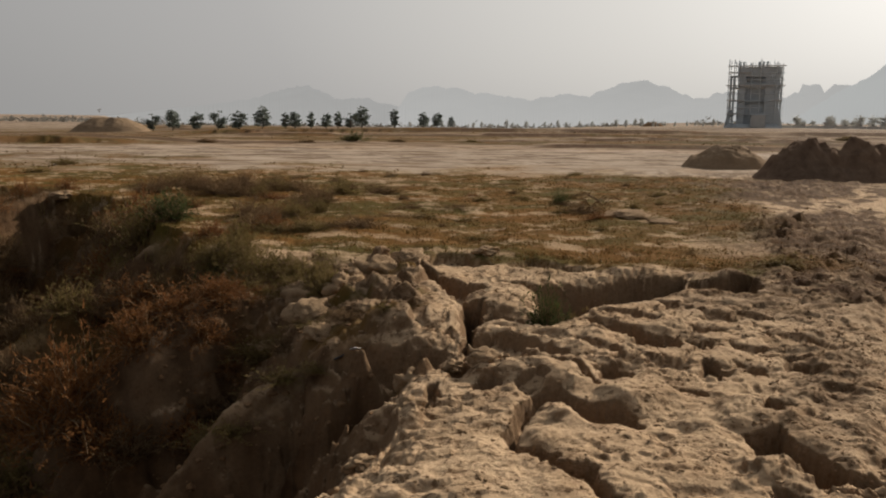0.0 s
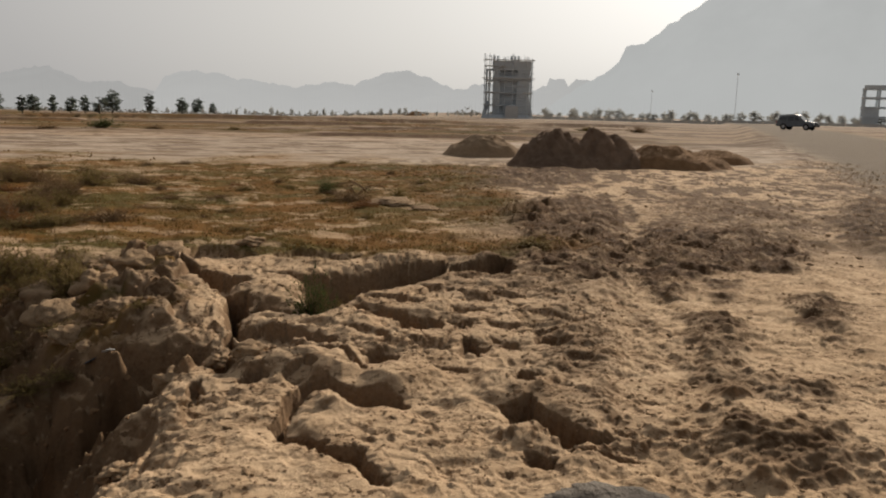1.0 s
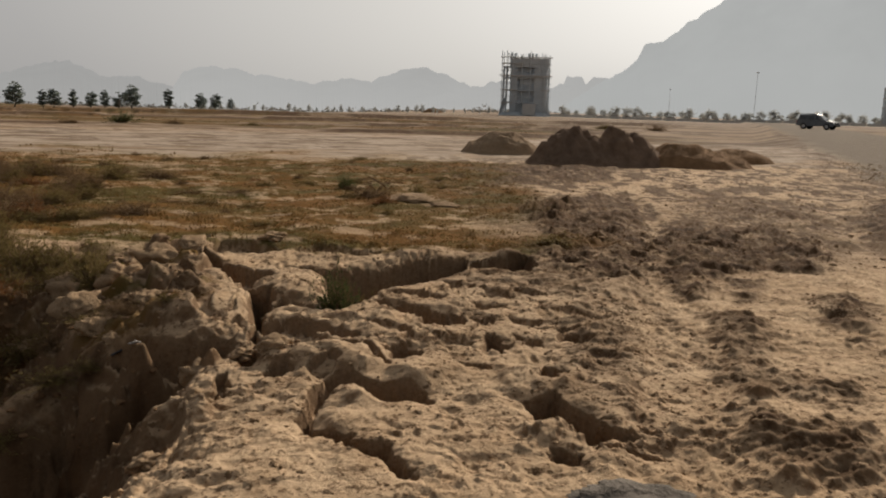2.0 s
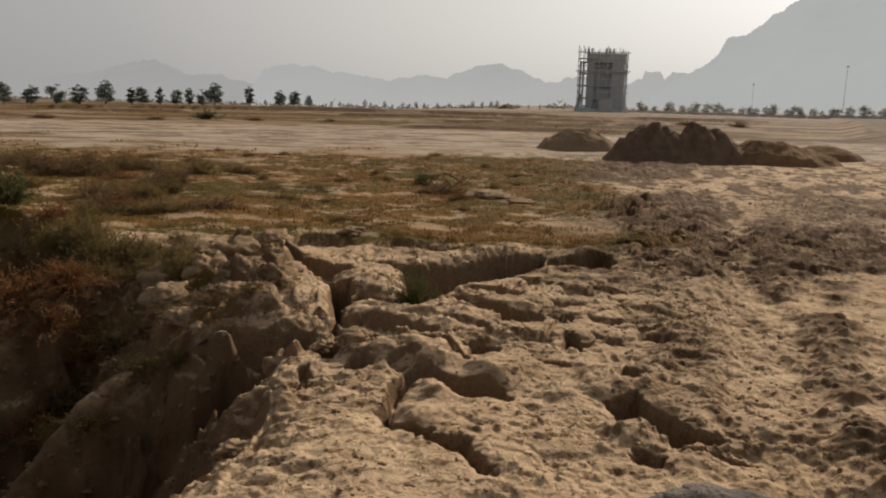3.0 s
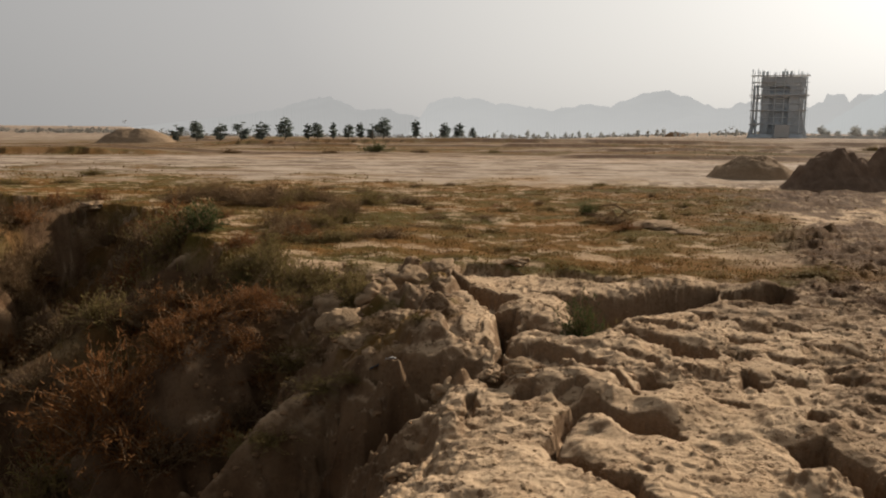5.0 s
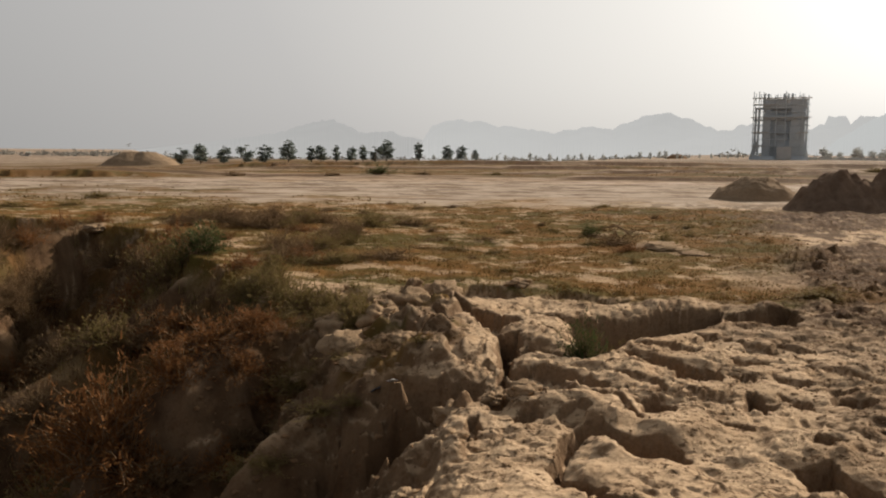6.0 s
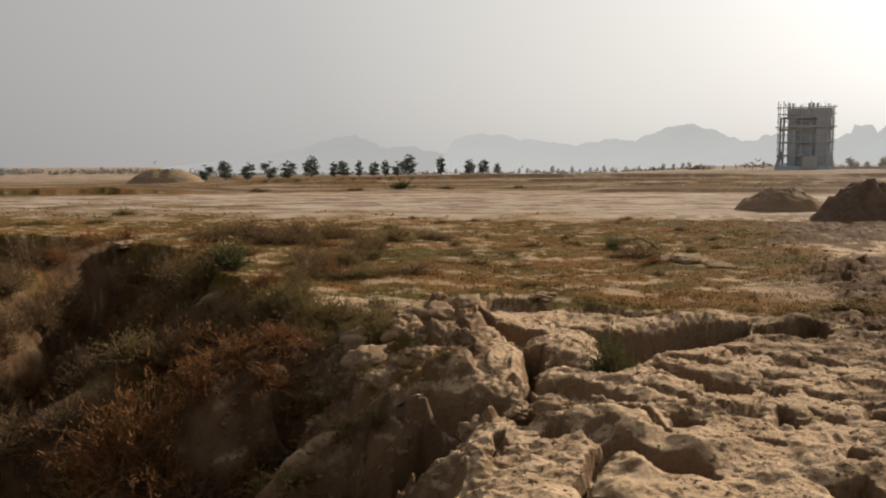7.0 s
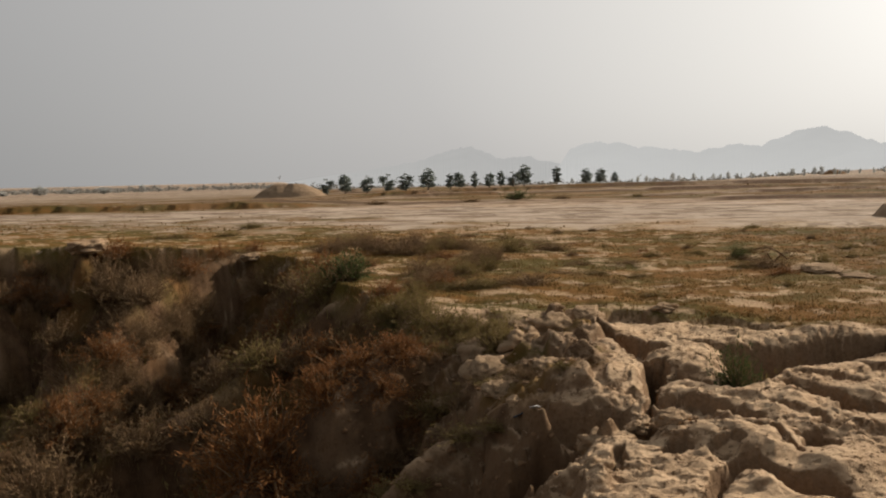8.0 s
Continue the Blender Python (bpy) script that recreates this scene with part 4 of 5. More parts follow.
OPEN = [tree_kind(111 + k, 3.4, 0.95, 6, LEAF_TREE) for k in range(3)]
SLIM = [tree_kind(121 + k, 3.2, 0.55, 5, LEAF_TREE) for k in range(2)]
# degrees to the right, height in metres, kind
for n, (deg, high, kinds) in enumerate(((-20.05, 2.5, ROUND), (-18.8, 3.1, OPEN), (-17.3, 2.7, ROUND), (-15.9, 2.9, ROUND), (-14.6, 2.8, ROUND), (-13.0, 3.5, OPEN), (-11.4, 2.6, SLIM), (-10.75, 2.7, OPEN), (-9.67, 2.7, SLIM),
                                        (-8.62, 2.4, OPEN), (-7.8, 2.7, SLIM), (-6.2, 3.4, OPEN), (-6.9, 2.4, ROUND), (-3.86, 3.0, SLIM), (-1.83, 2.4, OPEN), (-0.9, 2.4, OPEN), (0.1, 1.8, SLIM))):
    which = kinds[n % len(kinds)]
    tall = {id(ROUND): 3.0, id(OPEN): 3.4, id(SLIM): 3.2}[id(kinds)]
    s = high / tall
    label = {id(ROUND): "young round-crowned tree with haze-greyed green leaves", id(OPEN): "young tree with open tiers of haze-greyed leaves", id(SLIM): "slim young tree with a narrow haze-greyed crown"}[id(kinds)]
    plant_tree(which, "tree", bearing(deg, 132 + 3 * math.sin(3.1 * n)), (s * 1.5, s * 1.5, s), 57 * n, label, "young trees along the flat")
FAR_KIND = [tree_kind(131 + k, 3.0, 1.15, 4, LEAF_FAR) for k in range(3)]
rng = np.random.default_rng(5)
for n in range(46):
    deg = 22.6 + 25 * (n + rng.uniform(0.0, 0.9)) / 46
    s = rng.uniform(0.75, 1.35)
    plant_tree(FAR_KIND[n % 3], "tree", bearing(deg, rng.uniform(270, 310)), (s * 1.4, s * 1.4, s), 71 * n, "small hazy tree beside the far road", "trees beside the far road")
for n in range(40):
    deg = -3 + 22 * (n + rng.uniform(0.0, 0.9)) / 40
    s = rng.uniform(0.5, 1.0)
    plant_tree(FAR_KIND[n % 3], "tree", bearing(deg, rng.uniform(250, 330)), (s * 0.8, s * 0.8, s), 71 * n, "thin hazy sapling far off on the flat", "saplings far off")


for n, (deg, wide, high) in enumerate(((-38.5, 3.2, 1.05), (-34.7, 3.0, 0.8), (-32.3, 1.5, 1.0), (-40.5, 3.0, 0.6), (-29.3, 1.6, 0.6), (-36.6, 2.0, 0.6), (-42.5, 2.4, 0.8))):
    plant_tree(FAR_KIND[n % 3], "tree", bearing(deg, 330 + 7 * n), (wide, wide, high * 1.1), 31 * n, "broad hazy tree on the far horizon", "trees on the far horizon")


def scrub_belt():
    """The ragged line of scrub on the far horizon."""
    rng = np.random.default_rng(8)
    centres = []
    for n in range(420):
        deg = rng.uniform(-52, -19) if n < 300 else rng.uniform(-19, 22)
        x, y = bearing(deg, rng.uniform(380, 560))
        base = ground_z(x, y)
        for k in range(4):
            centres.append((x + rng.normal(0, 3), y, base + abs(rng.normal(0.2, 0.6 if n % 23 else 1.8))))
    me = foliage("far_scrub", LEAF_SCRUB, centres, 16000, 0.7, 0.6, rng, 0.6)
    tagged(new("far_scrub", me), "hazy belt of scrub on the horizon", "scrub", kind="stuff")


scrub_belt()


# ---- the tower under construction ----
def build_tower():
    x, y = bearing(20.3, 235)
    t = anchor("tower", pose(x, y, ground_z(x, y), 0, 0, -20.3), "unfinished grey concrete tower wrapped in scaffolding", "tower")
    w, h = 6.6, 17.2
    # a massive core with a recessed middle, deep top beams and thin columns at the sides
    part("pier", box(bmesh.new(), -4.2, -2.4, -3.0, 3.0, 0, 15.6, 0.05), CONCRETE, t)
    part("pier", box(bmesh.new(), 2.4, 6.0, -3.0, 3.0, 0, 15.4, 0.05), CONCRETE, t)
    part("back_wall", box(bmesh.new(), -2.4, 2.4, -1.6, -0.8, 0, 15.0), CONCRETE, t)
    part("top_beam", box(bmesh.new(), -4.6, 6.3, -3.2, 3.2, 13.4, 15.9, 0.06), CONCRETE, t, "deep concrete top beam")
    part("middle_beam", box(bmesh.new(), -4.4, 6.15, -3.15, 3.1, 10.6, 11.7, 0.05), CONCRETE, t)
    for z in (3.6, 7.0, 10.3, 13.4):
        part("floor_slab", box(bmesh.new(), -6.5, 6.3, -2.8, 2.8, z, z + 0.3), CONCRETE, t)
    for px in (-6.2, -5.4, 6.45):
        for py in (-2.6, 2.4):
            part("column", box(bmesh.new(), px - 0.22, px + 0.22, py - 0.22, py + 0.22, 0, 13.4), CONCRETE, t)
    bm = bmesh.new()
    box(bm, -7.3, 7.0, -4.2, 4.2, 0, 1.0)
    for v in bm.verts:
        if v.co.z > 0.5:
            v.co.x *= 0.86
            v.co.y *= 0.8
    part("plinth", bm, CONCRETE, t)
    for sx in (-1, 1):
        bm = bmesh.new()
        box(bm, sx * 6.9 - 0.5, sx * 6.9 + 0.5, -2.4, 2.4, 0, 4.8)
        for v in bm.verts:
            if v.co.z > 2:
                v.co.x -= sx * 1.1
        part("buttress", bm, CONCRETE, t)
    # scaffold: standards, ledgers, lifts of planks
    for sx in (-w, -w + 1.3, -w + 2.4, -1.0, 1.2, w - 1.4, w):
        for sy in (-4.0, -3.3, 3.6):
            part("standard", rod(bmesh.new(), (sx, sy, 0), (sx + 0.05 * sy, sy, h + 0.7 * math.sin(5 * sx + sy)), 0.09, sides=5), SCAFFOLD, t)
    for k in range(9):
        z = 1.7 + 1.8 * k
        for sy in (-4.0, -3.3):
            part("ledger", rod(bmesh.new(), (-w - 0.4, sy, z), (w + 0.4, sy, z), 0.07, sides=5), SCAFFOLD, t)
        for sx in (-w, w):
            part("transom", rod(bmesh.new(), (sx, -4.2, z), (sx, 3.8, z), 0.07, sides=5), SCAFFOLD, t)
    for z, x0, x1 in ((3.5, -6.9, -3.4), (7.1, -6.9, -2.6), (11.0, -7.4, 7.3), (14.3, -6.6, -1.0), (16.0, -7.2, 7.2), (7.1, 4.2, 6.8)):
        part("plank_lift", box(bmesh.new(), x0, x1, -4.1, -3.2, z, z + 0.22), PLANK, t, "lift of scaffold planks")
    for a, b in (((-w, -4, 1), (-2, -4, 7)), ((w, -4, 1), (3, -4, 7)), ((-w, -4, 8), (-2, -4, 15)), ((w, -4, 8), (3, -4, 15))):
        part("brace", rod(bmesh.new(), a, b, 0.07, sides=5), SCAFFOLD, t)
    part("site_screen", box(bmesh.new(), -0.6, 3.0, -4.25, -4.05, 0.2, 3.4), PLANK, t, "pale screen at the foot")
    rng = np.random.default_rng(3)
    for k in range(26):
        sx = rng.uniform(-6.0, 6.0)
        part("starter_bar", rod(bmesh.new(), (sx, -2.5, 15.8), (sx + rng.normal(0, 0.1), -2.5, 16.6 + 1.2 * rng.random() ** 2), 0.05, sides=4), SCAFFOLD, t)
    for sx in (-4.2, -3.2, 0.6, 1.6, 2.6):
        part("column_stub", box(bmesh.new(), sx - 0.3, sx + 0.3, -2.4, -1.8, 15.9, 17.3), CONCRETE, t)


def build_frame_building():
    x, y = bearing(46.5, 300)
    t = anchor("frame_building", pose(x, y, ground_z(x, y) + 0.2, 0, 0, -40), "grey concrete frame of an unfinished building", "building")
    for k in range(4):
        z = 3.0 * (k + 1)
        part("floor_slab", box(bmesh.new(), -19, 19, -6, 6, z - 0.5, z), CONCRETE, t)
    for k in range(10):
        for sy in (-5.6, 5.4):
            sx = -18.6 + 4.12 * k
            part("column", box(bmesh.new(), sx - 0.3, sx + 0.3, sy - 0.3, sy + 0.3, 0, 11.6), CONCRETE, t)
    for k in (0, 2, 3, 6, 8):
        part("infill_wall", box(bmesh.new(), -18.3 + 4.12 * k, -14.8 + 4.12 * k, -5.5, -5.3, 0, 11.5 if k % 3 else 5.5), CONCRETE, t)
    part("parapet", box(bmesh.new(), -19, 19, -6, -5.7, 12.0, 12.7), CONCRETE, t)


def light_pole(deg, dist, high):
    x, y = bearing(deg, dist)
    t = anchor("street_lamp", pose(x, y, ground_z(x, y)), "tall thin grey street lamp far off", "street lamp", "lamps beside the far road")
    part("pole", rod(bmesh.new(), (0, 0, -0.2), (0, 0, high), 0.08, 0.05, 8), CONCRETE, t)
    part("lamp_head", box(bmesh.new(), -0.3, 0.3, -0.25, 0.25, high - 0.1, high + 0.25, 0.04), SCAFFOLD, t)


build_tower()
build_frame_building()
light_pole(35.45, 255, 14.0)
light_pole(30.05, 330, 11.5)
light_pole(45.2, 250, 13.5)


def boundary_wall():
    """The low whitewashed wall along the far road, in bays."""
    a, b = Vector(bearing(21, 262)), Vector(bearing(49, 240))
    t = anchor("boundary_wall", pose(0, 0, 0), "long low whitewashed wall beside the far road", "wall")
    n = 30
    for k in range(n):
        p, q = a.lerp(b, k / n), a.lerp(b, (k + 0.96) / n)
        mid, z = (p + q) / 2, ground_z(*((p + q) / 2))
        bm = box(bmesh.new(), -(q - p).length / 2, (q - p).length / 2, -0.15, 0.15, -0.3, 0.75)
        ob = part("wall_bay", bm, WHITEWASH, t)
        ob.matrix_basis = pose(mid.x, mid.y, z, 0, 0, math.degrees(math.atan2(q.y - p.y, q.x - p.x)))


boundary_wall()
x, y = bearing(-6.95, 120)
p = anchor("post", pose(x, y, ground_z(x, y)), "short dark marker post among young trees", "post")
part("shaft", rod(bmesh.new(), (0, 0, -0.1), (0, 0, 1.3), 0.13, 0.11, 8), BARK, p)
part("cap", rod(bmesh.new(), (0, 0, 1.3), (0, 0, 1.38), 0.15, 0.10, 8), BARK, p)


# ---- the car on the road ----
def build_car():
    x, y = bearing(39.35, 100)
    z = ground_z(x, y)
    # the body paint is lightened to include the haze over 100 m
    paint = plain("dusty_hazed_dark_paint", (0.14, 0.15, 0.165), (0.19, 0.20, 0.21), 2.0, 0.35, 0.3, 0.02, 0.001)
    glass, gt, gb = material("dark_car_glass", 0.06)
    gb.inputs["Base Color"].default_value = (0.03, 0.035, 0.04, 1)
    gb.inputs["Specular IOR Level"].default_value = 0.8
    rubber = plain("tyre_rubber", (0.02, 0.02, 0.02), (0.035, 0.033, 0.03), 9.0, 0.9)
    steel = plain("wheel_steel", (0.45, 0.45, 0.46), (0.55, 0.55, 0.55), 9.0, 0.35, 0.9)
    lamp, lt, lb = material("lamp_glass", 0.08)
    lb.inputs["Base Color"].default_value = (0.75, 0.76, 0.78, 1)
    red, rt, rb = material("red_lamp_glass", 0.1)
    rb.inputs["Base Color"].default_value = (0.4, 0.02, 0.02, 1)
    car = anchor("car", pose(x, y, z + 0.02, 0, 0, -39.35 - 24) @ Matrix.Diagonal((0.93, 0.93, 0.93, 1)), "dark grey dusty off-road car parked on the road", "car")

    def profile(points, half, top_half=None):
        """A body from its side outline, narrowing upwards."""
        bm = bmesh.new()
        zs = [p[1] for p in points]
        low, high = min(zs), max(zs)
        rings = []
        for side in (-1, 1):
            ring = []
            for px, pz in points:
                f = (pz - low) / (high - low)
                w = half + ((top_half or half) - half) * f
                ring.append(bm.verts.new((px, side * w, pz)))
            rings.append(ring)
        bm.faces.new(rings[0])
        bm.faces.new(rings[1][::-1])
        n = len(points)
        for k in range(n):
            bm.faces.new((rings[0][k], rings[1][k], rings[1][(k + 1) % n], rings[0][(k + 1) % n]))
        bmesh.ops.recalc_face_normals(bm, faces=bm.faces)
        bmesh.ops.bevel(bm, geom=bm.edges[:], offset=0.035, segments=2, affect="EDGES")
        return bm

    lower = [(-2.2, 0.42), (-2.25, 0.75), (-2.2, 1.02), (0.75, 1.04), (1.95, 0.97), (2.2, 0.82), (2.25, 0.5), (2.15, 0.38), (-2.0, 0.36)]
    part("body", profile(lower, 0.9, 0.86), paint, car)
    part("cabin", profile([(-2.12, 1.0), (-2.0, 1.72), (-0.2, 1.80), (0.25, 1.72), (0.98, 1.02)], 0.85, 0.66), paint, car)
    part("windscreen", profile([(0.30, 1.66), (0.34, 1.70), (0.99, 1.10), (0.93, 1.06)], 0.70, 0.60), glass, car)
    part("rear_window", profile([(-2.14, 1.16), (-2.16, 1.16), (-2.05, 1.60), (-2.02, 1.60)], 0.66, 0.58), glass, car)
    for side in (-1, 1):
        for a, b in ((-1.85, -1.0), (-0.92, -0.15), (-0.07, 0.55)):
            bm = box(bmesh.new(), a, b, -0.02, 0.02, 1.12, 1.58)
            for v in bm.verts:
                f = (v.co.z - 1.12) / 0.46
                v.co.y += side * (0.853 - 0.125 * f)
                if b > 0.5 and v.co.x > 0.3:
                    v.co.x -= 0.38 * f
            part("side_window", bm, glass, car)
        part("mirror", box(bmesh.new(), 0.62, 0.76, side * 0.98 - 0.09, side * 0.98 + 0.09, 1.08, 1.22, 0.03), paint, car)
        part("headlight", box(bmesh.new(), 2.08, 2.24, side * 0.66 - 0.17, side * 0.66 + 0.17, 0.72, 0.90, 0.03), lamp, car, "clear headlight")
        part("tail_light", box(bmesh.new(), -2.28, -2.2, side * 0.78 - 0.07, side * 0.78 + 0.07, 0.75, 1.0, 0.02), red, car, "red tail light")
        part("roof_rail", rod(bmesh.new(), (-1.8, side * 0.6, 1.82), (-0.2, side * 0.6, 1.84), 0.025), steel, car)
        for wx in (-1.35, 1.4):
            bm = bmesh.new()
            rod(bm, (wx, side * 0.66, 0.36), (wx, side * 0.92, 0.36), 0.37, sides=28)
            tyre = part("wheel", bm, rubber, car, "black tyre")
            part("rim", rod(bmesh.new(), (wx, side * 0.90, 0.36), (wx, side * 0.935, 0.36), 0.22, 0.19, 20), steel, tyre, "pale steel rim")
    part("front_bumper", box(bmesh.new(), 2.15, 2.32, -0.85, 0.85, 0.38, 0.58, 0.04), rubber, car)
    part("rear_bumper", box(bmesh.new(), -2.34, -2.18, -0.85, 0.85, 0.40, 0.60, 0.04), rubber, car)
    part("grille", box(bmesh.new(), 2.2, 2.27, -0.42, 0.42, 0.66, 0.86, 0.02), rubber, car)


build_car()


# ---- shrubs ----
def strewn(line, half, count, rng):
    runs = np.cumsum([0] + [math.dist(a, b) for a, b in zip(line[:-1], line[1:])])
    s = rng.uniform(0, runs[-1], count)
    x, y = np.interp(s, runs, [p[0] for p in line]), np.interp(s, runs, [p[1] for p in line])
    return x + rng.normal(0, half * 0.6, count), y + rng.normal(0, half * 0.6, count)


def shrub_kind(seed, stems, leaves, reach, high, leaf_size, mat, droop=0.3):
    """Stem mesh and leaf mesh of a shrub about a metre wide."""
    rng = np.random.default_rng(seed)
    turn, lift = rng.uniform(0, 2 * np.pi, stems), rng.uniform(0.35, 1.5, stems)
    long = rng.uniform(0.55, 1.0, stems)
    away = np.stack([np.cos(turn) * np.cos(lift) * reach, np.sin(turn) * np.cos(lift) * reach, np.sin(lift) * high], 1) * long[:, None]
    base = rng.normal(0, 0.07, (stems, 3)) * np.array([1, 1, 0.1])
    bend = rng.normal(0, 0.10, (stems, 3))

    def spot(f):
        return base[:, None] + away[:, None] * f[..., None] + bend[:, None] * (f * f)[..., None] - np.array([0, 0, droop * reach]) * (f**2.2)[..., None] * np.cos(lift)[:, None, None]

    f = rng.uniform(0.22, 1.0, (stems, leaves))
    mid = spot(f).reshape(-1, 3) + rng.normal(0, 0.022, (stems * leaves, 3))
    way = np.repeat(away / np.linalg.norm(away, axis=1)[:, None], leaves, 0) + rng.normal(0, 0.6, (stems * leaves, 3))
    way /= np.linalg.norm(way, axis=1)[:, None]
    side = np.cross(way, rng.normal(0, 1, way.shape))
    side /= np.linalg.norm(side, axis=1)[:, None]
    s = leaf_size * rng.uniform(0.5, 1.4, (len(mid), 1))
    corners = np.stack([mid - side * s * 0.14, mid + way * s * 0.5 - side * s * 0.10, mid + way * s, mid + side * s * 0.14], 1).reshape(-1, 3)
    leaf_mesh = sheet("foliage", corners, np.arange(len(corners)).reshape(-1, 4), mat, False)
    steps = np.linspace(0, 0.9, 5)
    line = spot(np.repeat(steps[None], stems, 0))
    thick = 0.007 * (1 - 0.75 * steps)[None, :, None]
    across = np.cross(away, rng.normal(0, 1, away.shape))
    across = across / np.linalg.norm(across, axis=1)[:, None]
    other = np.cross(away, across)
    other = other / np.linalg.norm(other, axis=1)[:, None]
    verts, faces = [], []
    tri = [across, -0.5 * across + 0.87 * other, -0.5 * across - 0.87 * other]
    ring = np.stack([line + t[:, None] * thick for t in tri], 2)
    ids = np.arange(stems * 5 * 3).reshape(stems, 5, 3)
    for k in range(3):
        j = (k + 1) % 3
        faces.append(np.stack([ids[:, :-1, k].ravel(), ids[:, :-1, j].ravel(), ids[:, 1:, j].ravel(), ids[:, 1:, k].ravel()], 1))
    stem_mesh = sheet("stem", ring.reshape(-1, 3), np.concatenate(faces), TWIG)
    return stem_mesh, leaf_mesh


KINDS = {
    "rust": [shrub_kind(201 + k, 90, 24, 0.62, 0.62, 0.048, SHRUB_RUST, 0.5) for k in range(3)],
    "brown": [shrub_kind(211 + k, 90, 22, 0.60, 0.68, 0.046, SHRUB_BROWN, 0.25) for k in range(3)],
    "olive": [shrub_kind(221 + k, 90, 22, 0.58, 0.60, 0.050, SHRUB_OLIVE, 0.2) for k in range(3)],
    "green": [shrub_kind(231 + k, 80, 24, 0.55, 0.60, 0.056, SHRUB_GREEN, 0.1) for k in range(3)],
}
SHRUB_LABEL = {"rust": "rust-coloured dry feathery shrub", "brown": "brown leafless-looking dry shrub", "olive": "olive-green dusty low shrub", "green": "dark green leafy shrub"}
planted = 0


def shrub(kind, x, y, wide, high, where):
    """One shrub; wide and high in metres."""
    global planted
    planted += 1
    meshes = KINDS[kind][planted % 3]
    t = anchor("shrub", pose(x, y, ground_z(x, y) - 0.03, 0, 0, 67 * planted) @ Matrix.Diagonal((wide / 1.1, wide / 1.1, high / 0.6, 1)), SHRUB_LABEL[kind] + " " + where, "shrub", "shrubs " + where)
    mesh_part("stem", meshes[0], t, "thin dry stems")
    mesh_part("foliage", meshes[1], t)


ON_FLAT, ON_SLOPE = "on the turf flat", "on the ravine slope"
for kind, x, y, wide, high in (
    ("green", 2.08, 14.9, 0.42, 0.42), ("olive", 3.2, 13.9, 0.55, 0.36), ("brown", 2.3, 13.6, 0.9, 0.26), ("brown", -3.0, 12.6, 0.9, 0.45), ("brown", -2.7, 11.3, 0.8, 0.35), ("olive", -1.85, 11.2, 0.8, 0.30),
    ("brown", -1.2, 11.5, 0.9, 0.28), ("brown", -1.3, 16.9, 1.1, 0.32), ("olive", -0.3, 12.8, 0.9, 0.16), ("olive", 0.35, 12.6, 0.8, 0.14), ("olive", 0.43, 10.5, 0.6, 0.14), ("olive", 1.75, 8.75, 0.4, 0.10), ("brown", -4.6, 16.3, 1.2, 0.5),
    ("brown", -5.1, 16.8, 1.0, 0.55), ("brown", -4.0, 15.6, 0.9, 0.55), ("olive", -11.8, 25.2, 1.2, 0.35), ("olive", -10.8, 21.4, 1.3, 0.3), ("olive", -12.1, 20.6, 1.8, 0.3), ("olive", -1.4, 17.3, 0.7, 0.25),
    ("green", -5.85, 50.2, 2.2, 0.85), ("brown", -3.2, 51.5, 1.6, 0.4), ("brown", -8.5, 49.0, 1.6, 0.35), ("olive", 1.5, 53.0, 1.4, 0.35), ("brown", -14.0, 47.0, 1.8, 0.45), ("brown", 4.5, 9.4, 0.5, 0.12), ("olive", 3.5, 8.6, 0.7, 0.14),
    ("green", 0.95, 6.85, 0.34, 0.34), ("green", 1.15, 7.15, 0.30, 0.26), ("olive", 1.4, 7.4, 0.4, 0.2), ("green", 0.82, 6.46, 0.35, 0.55), ("green", 0.9, 6.65, 0.4, 0.6), ("olive", 0.98, 6.6, 0.35, 0.55), ("green", 1.11, 6.8, 0.35, 0.55), ("olive", 1.1, 7.06, 0.4, 0.6), ("olive", 1.37, 7.28, 0.45, 0.65), ("brown", 1.67, 7.46, 0.5, 0.5), ("brown", 1.99, 7.66, 0.4, 0.45),
    ("olive", -1.9, 11.3, 0.8, 0.3), ("brown", 0.2, 14.2, 0.8, 0.12), ("olive", 30, 62, 2.2, 0.7), ("brown", 37, 66, 2.4, 0.8),
):
    shrub(kind, x, y, wide * 1.25, high * 0.75, ON_FLAT)
rng = np.random.default_rng(13)
spots = rng.uniform((-7, 9.2), (4.6, 23), (400, 2))
lie = land(spots[:, 0], spots[:, 1])
for x, y in spots[(lie[1] > 0.45) & (lie[0] > -0.3)][:55]:
    shrub(("brown", "olive", "brown", "rust")[rng.integers(0, 4)], x, y, rng.uniform(0.35, 1.0), rng.uniform(0.06, 0.16), ON_FLAT)
spots = rng.uniform((-8.0, 10.5), (-1.8, 18.5), (300, 2))
lie = land(spots[:, 0], spots[:, 1])
for x, y in spots[lie[0] > -0.3][:34]:
    shrub(("brown", "brown", "olive", "rust")[rng.integers(0, 4)], x, y, rng.uniform(0.6, 1.3), rng.uniform(0.18, 0.42), ON_FLAT)
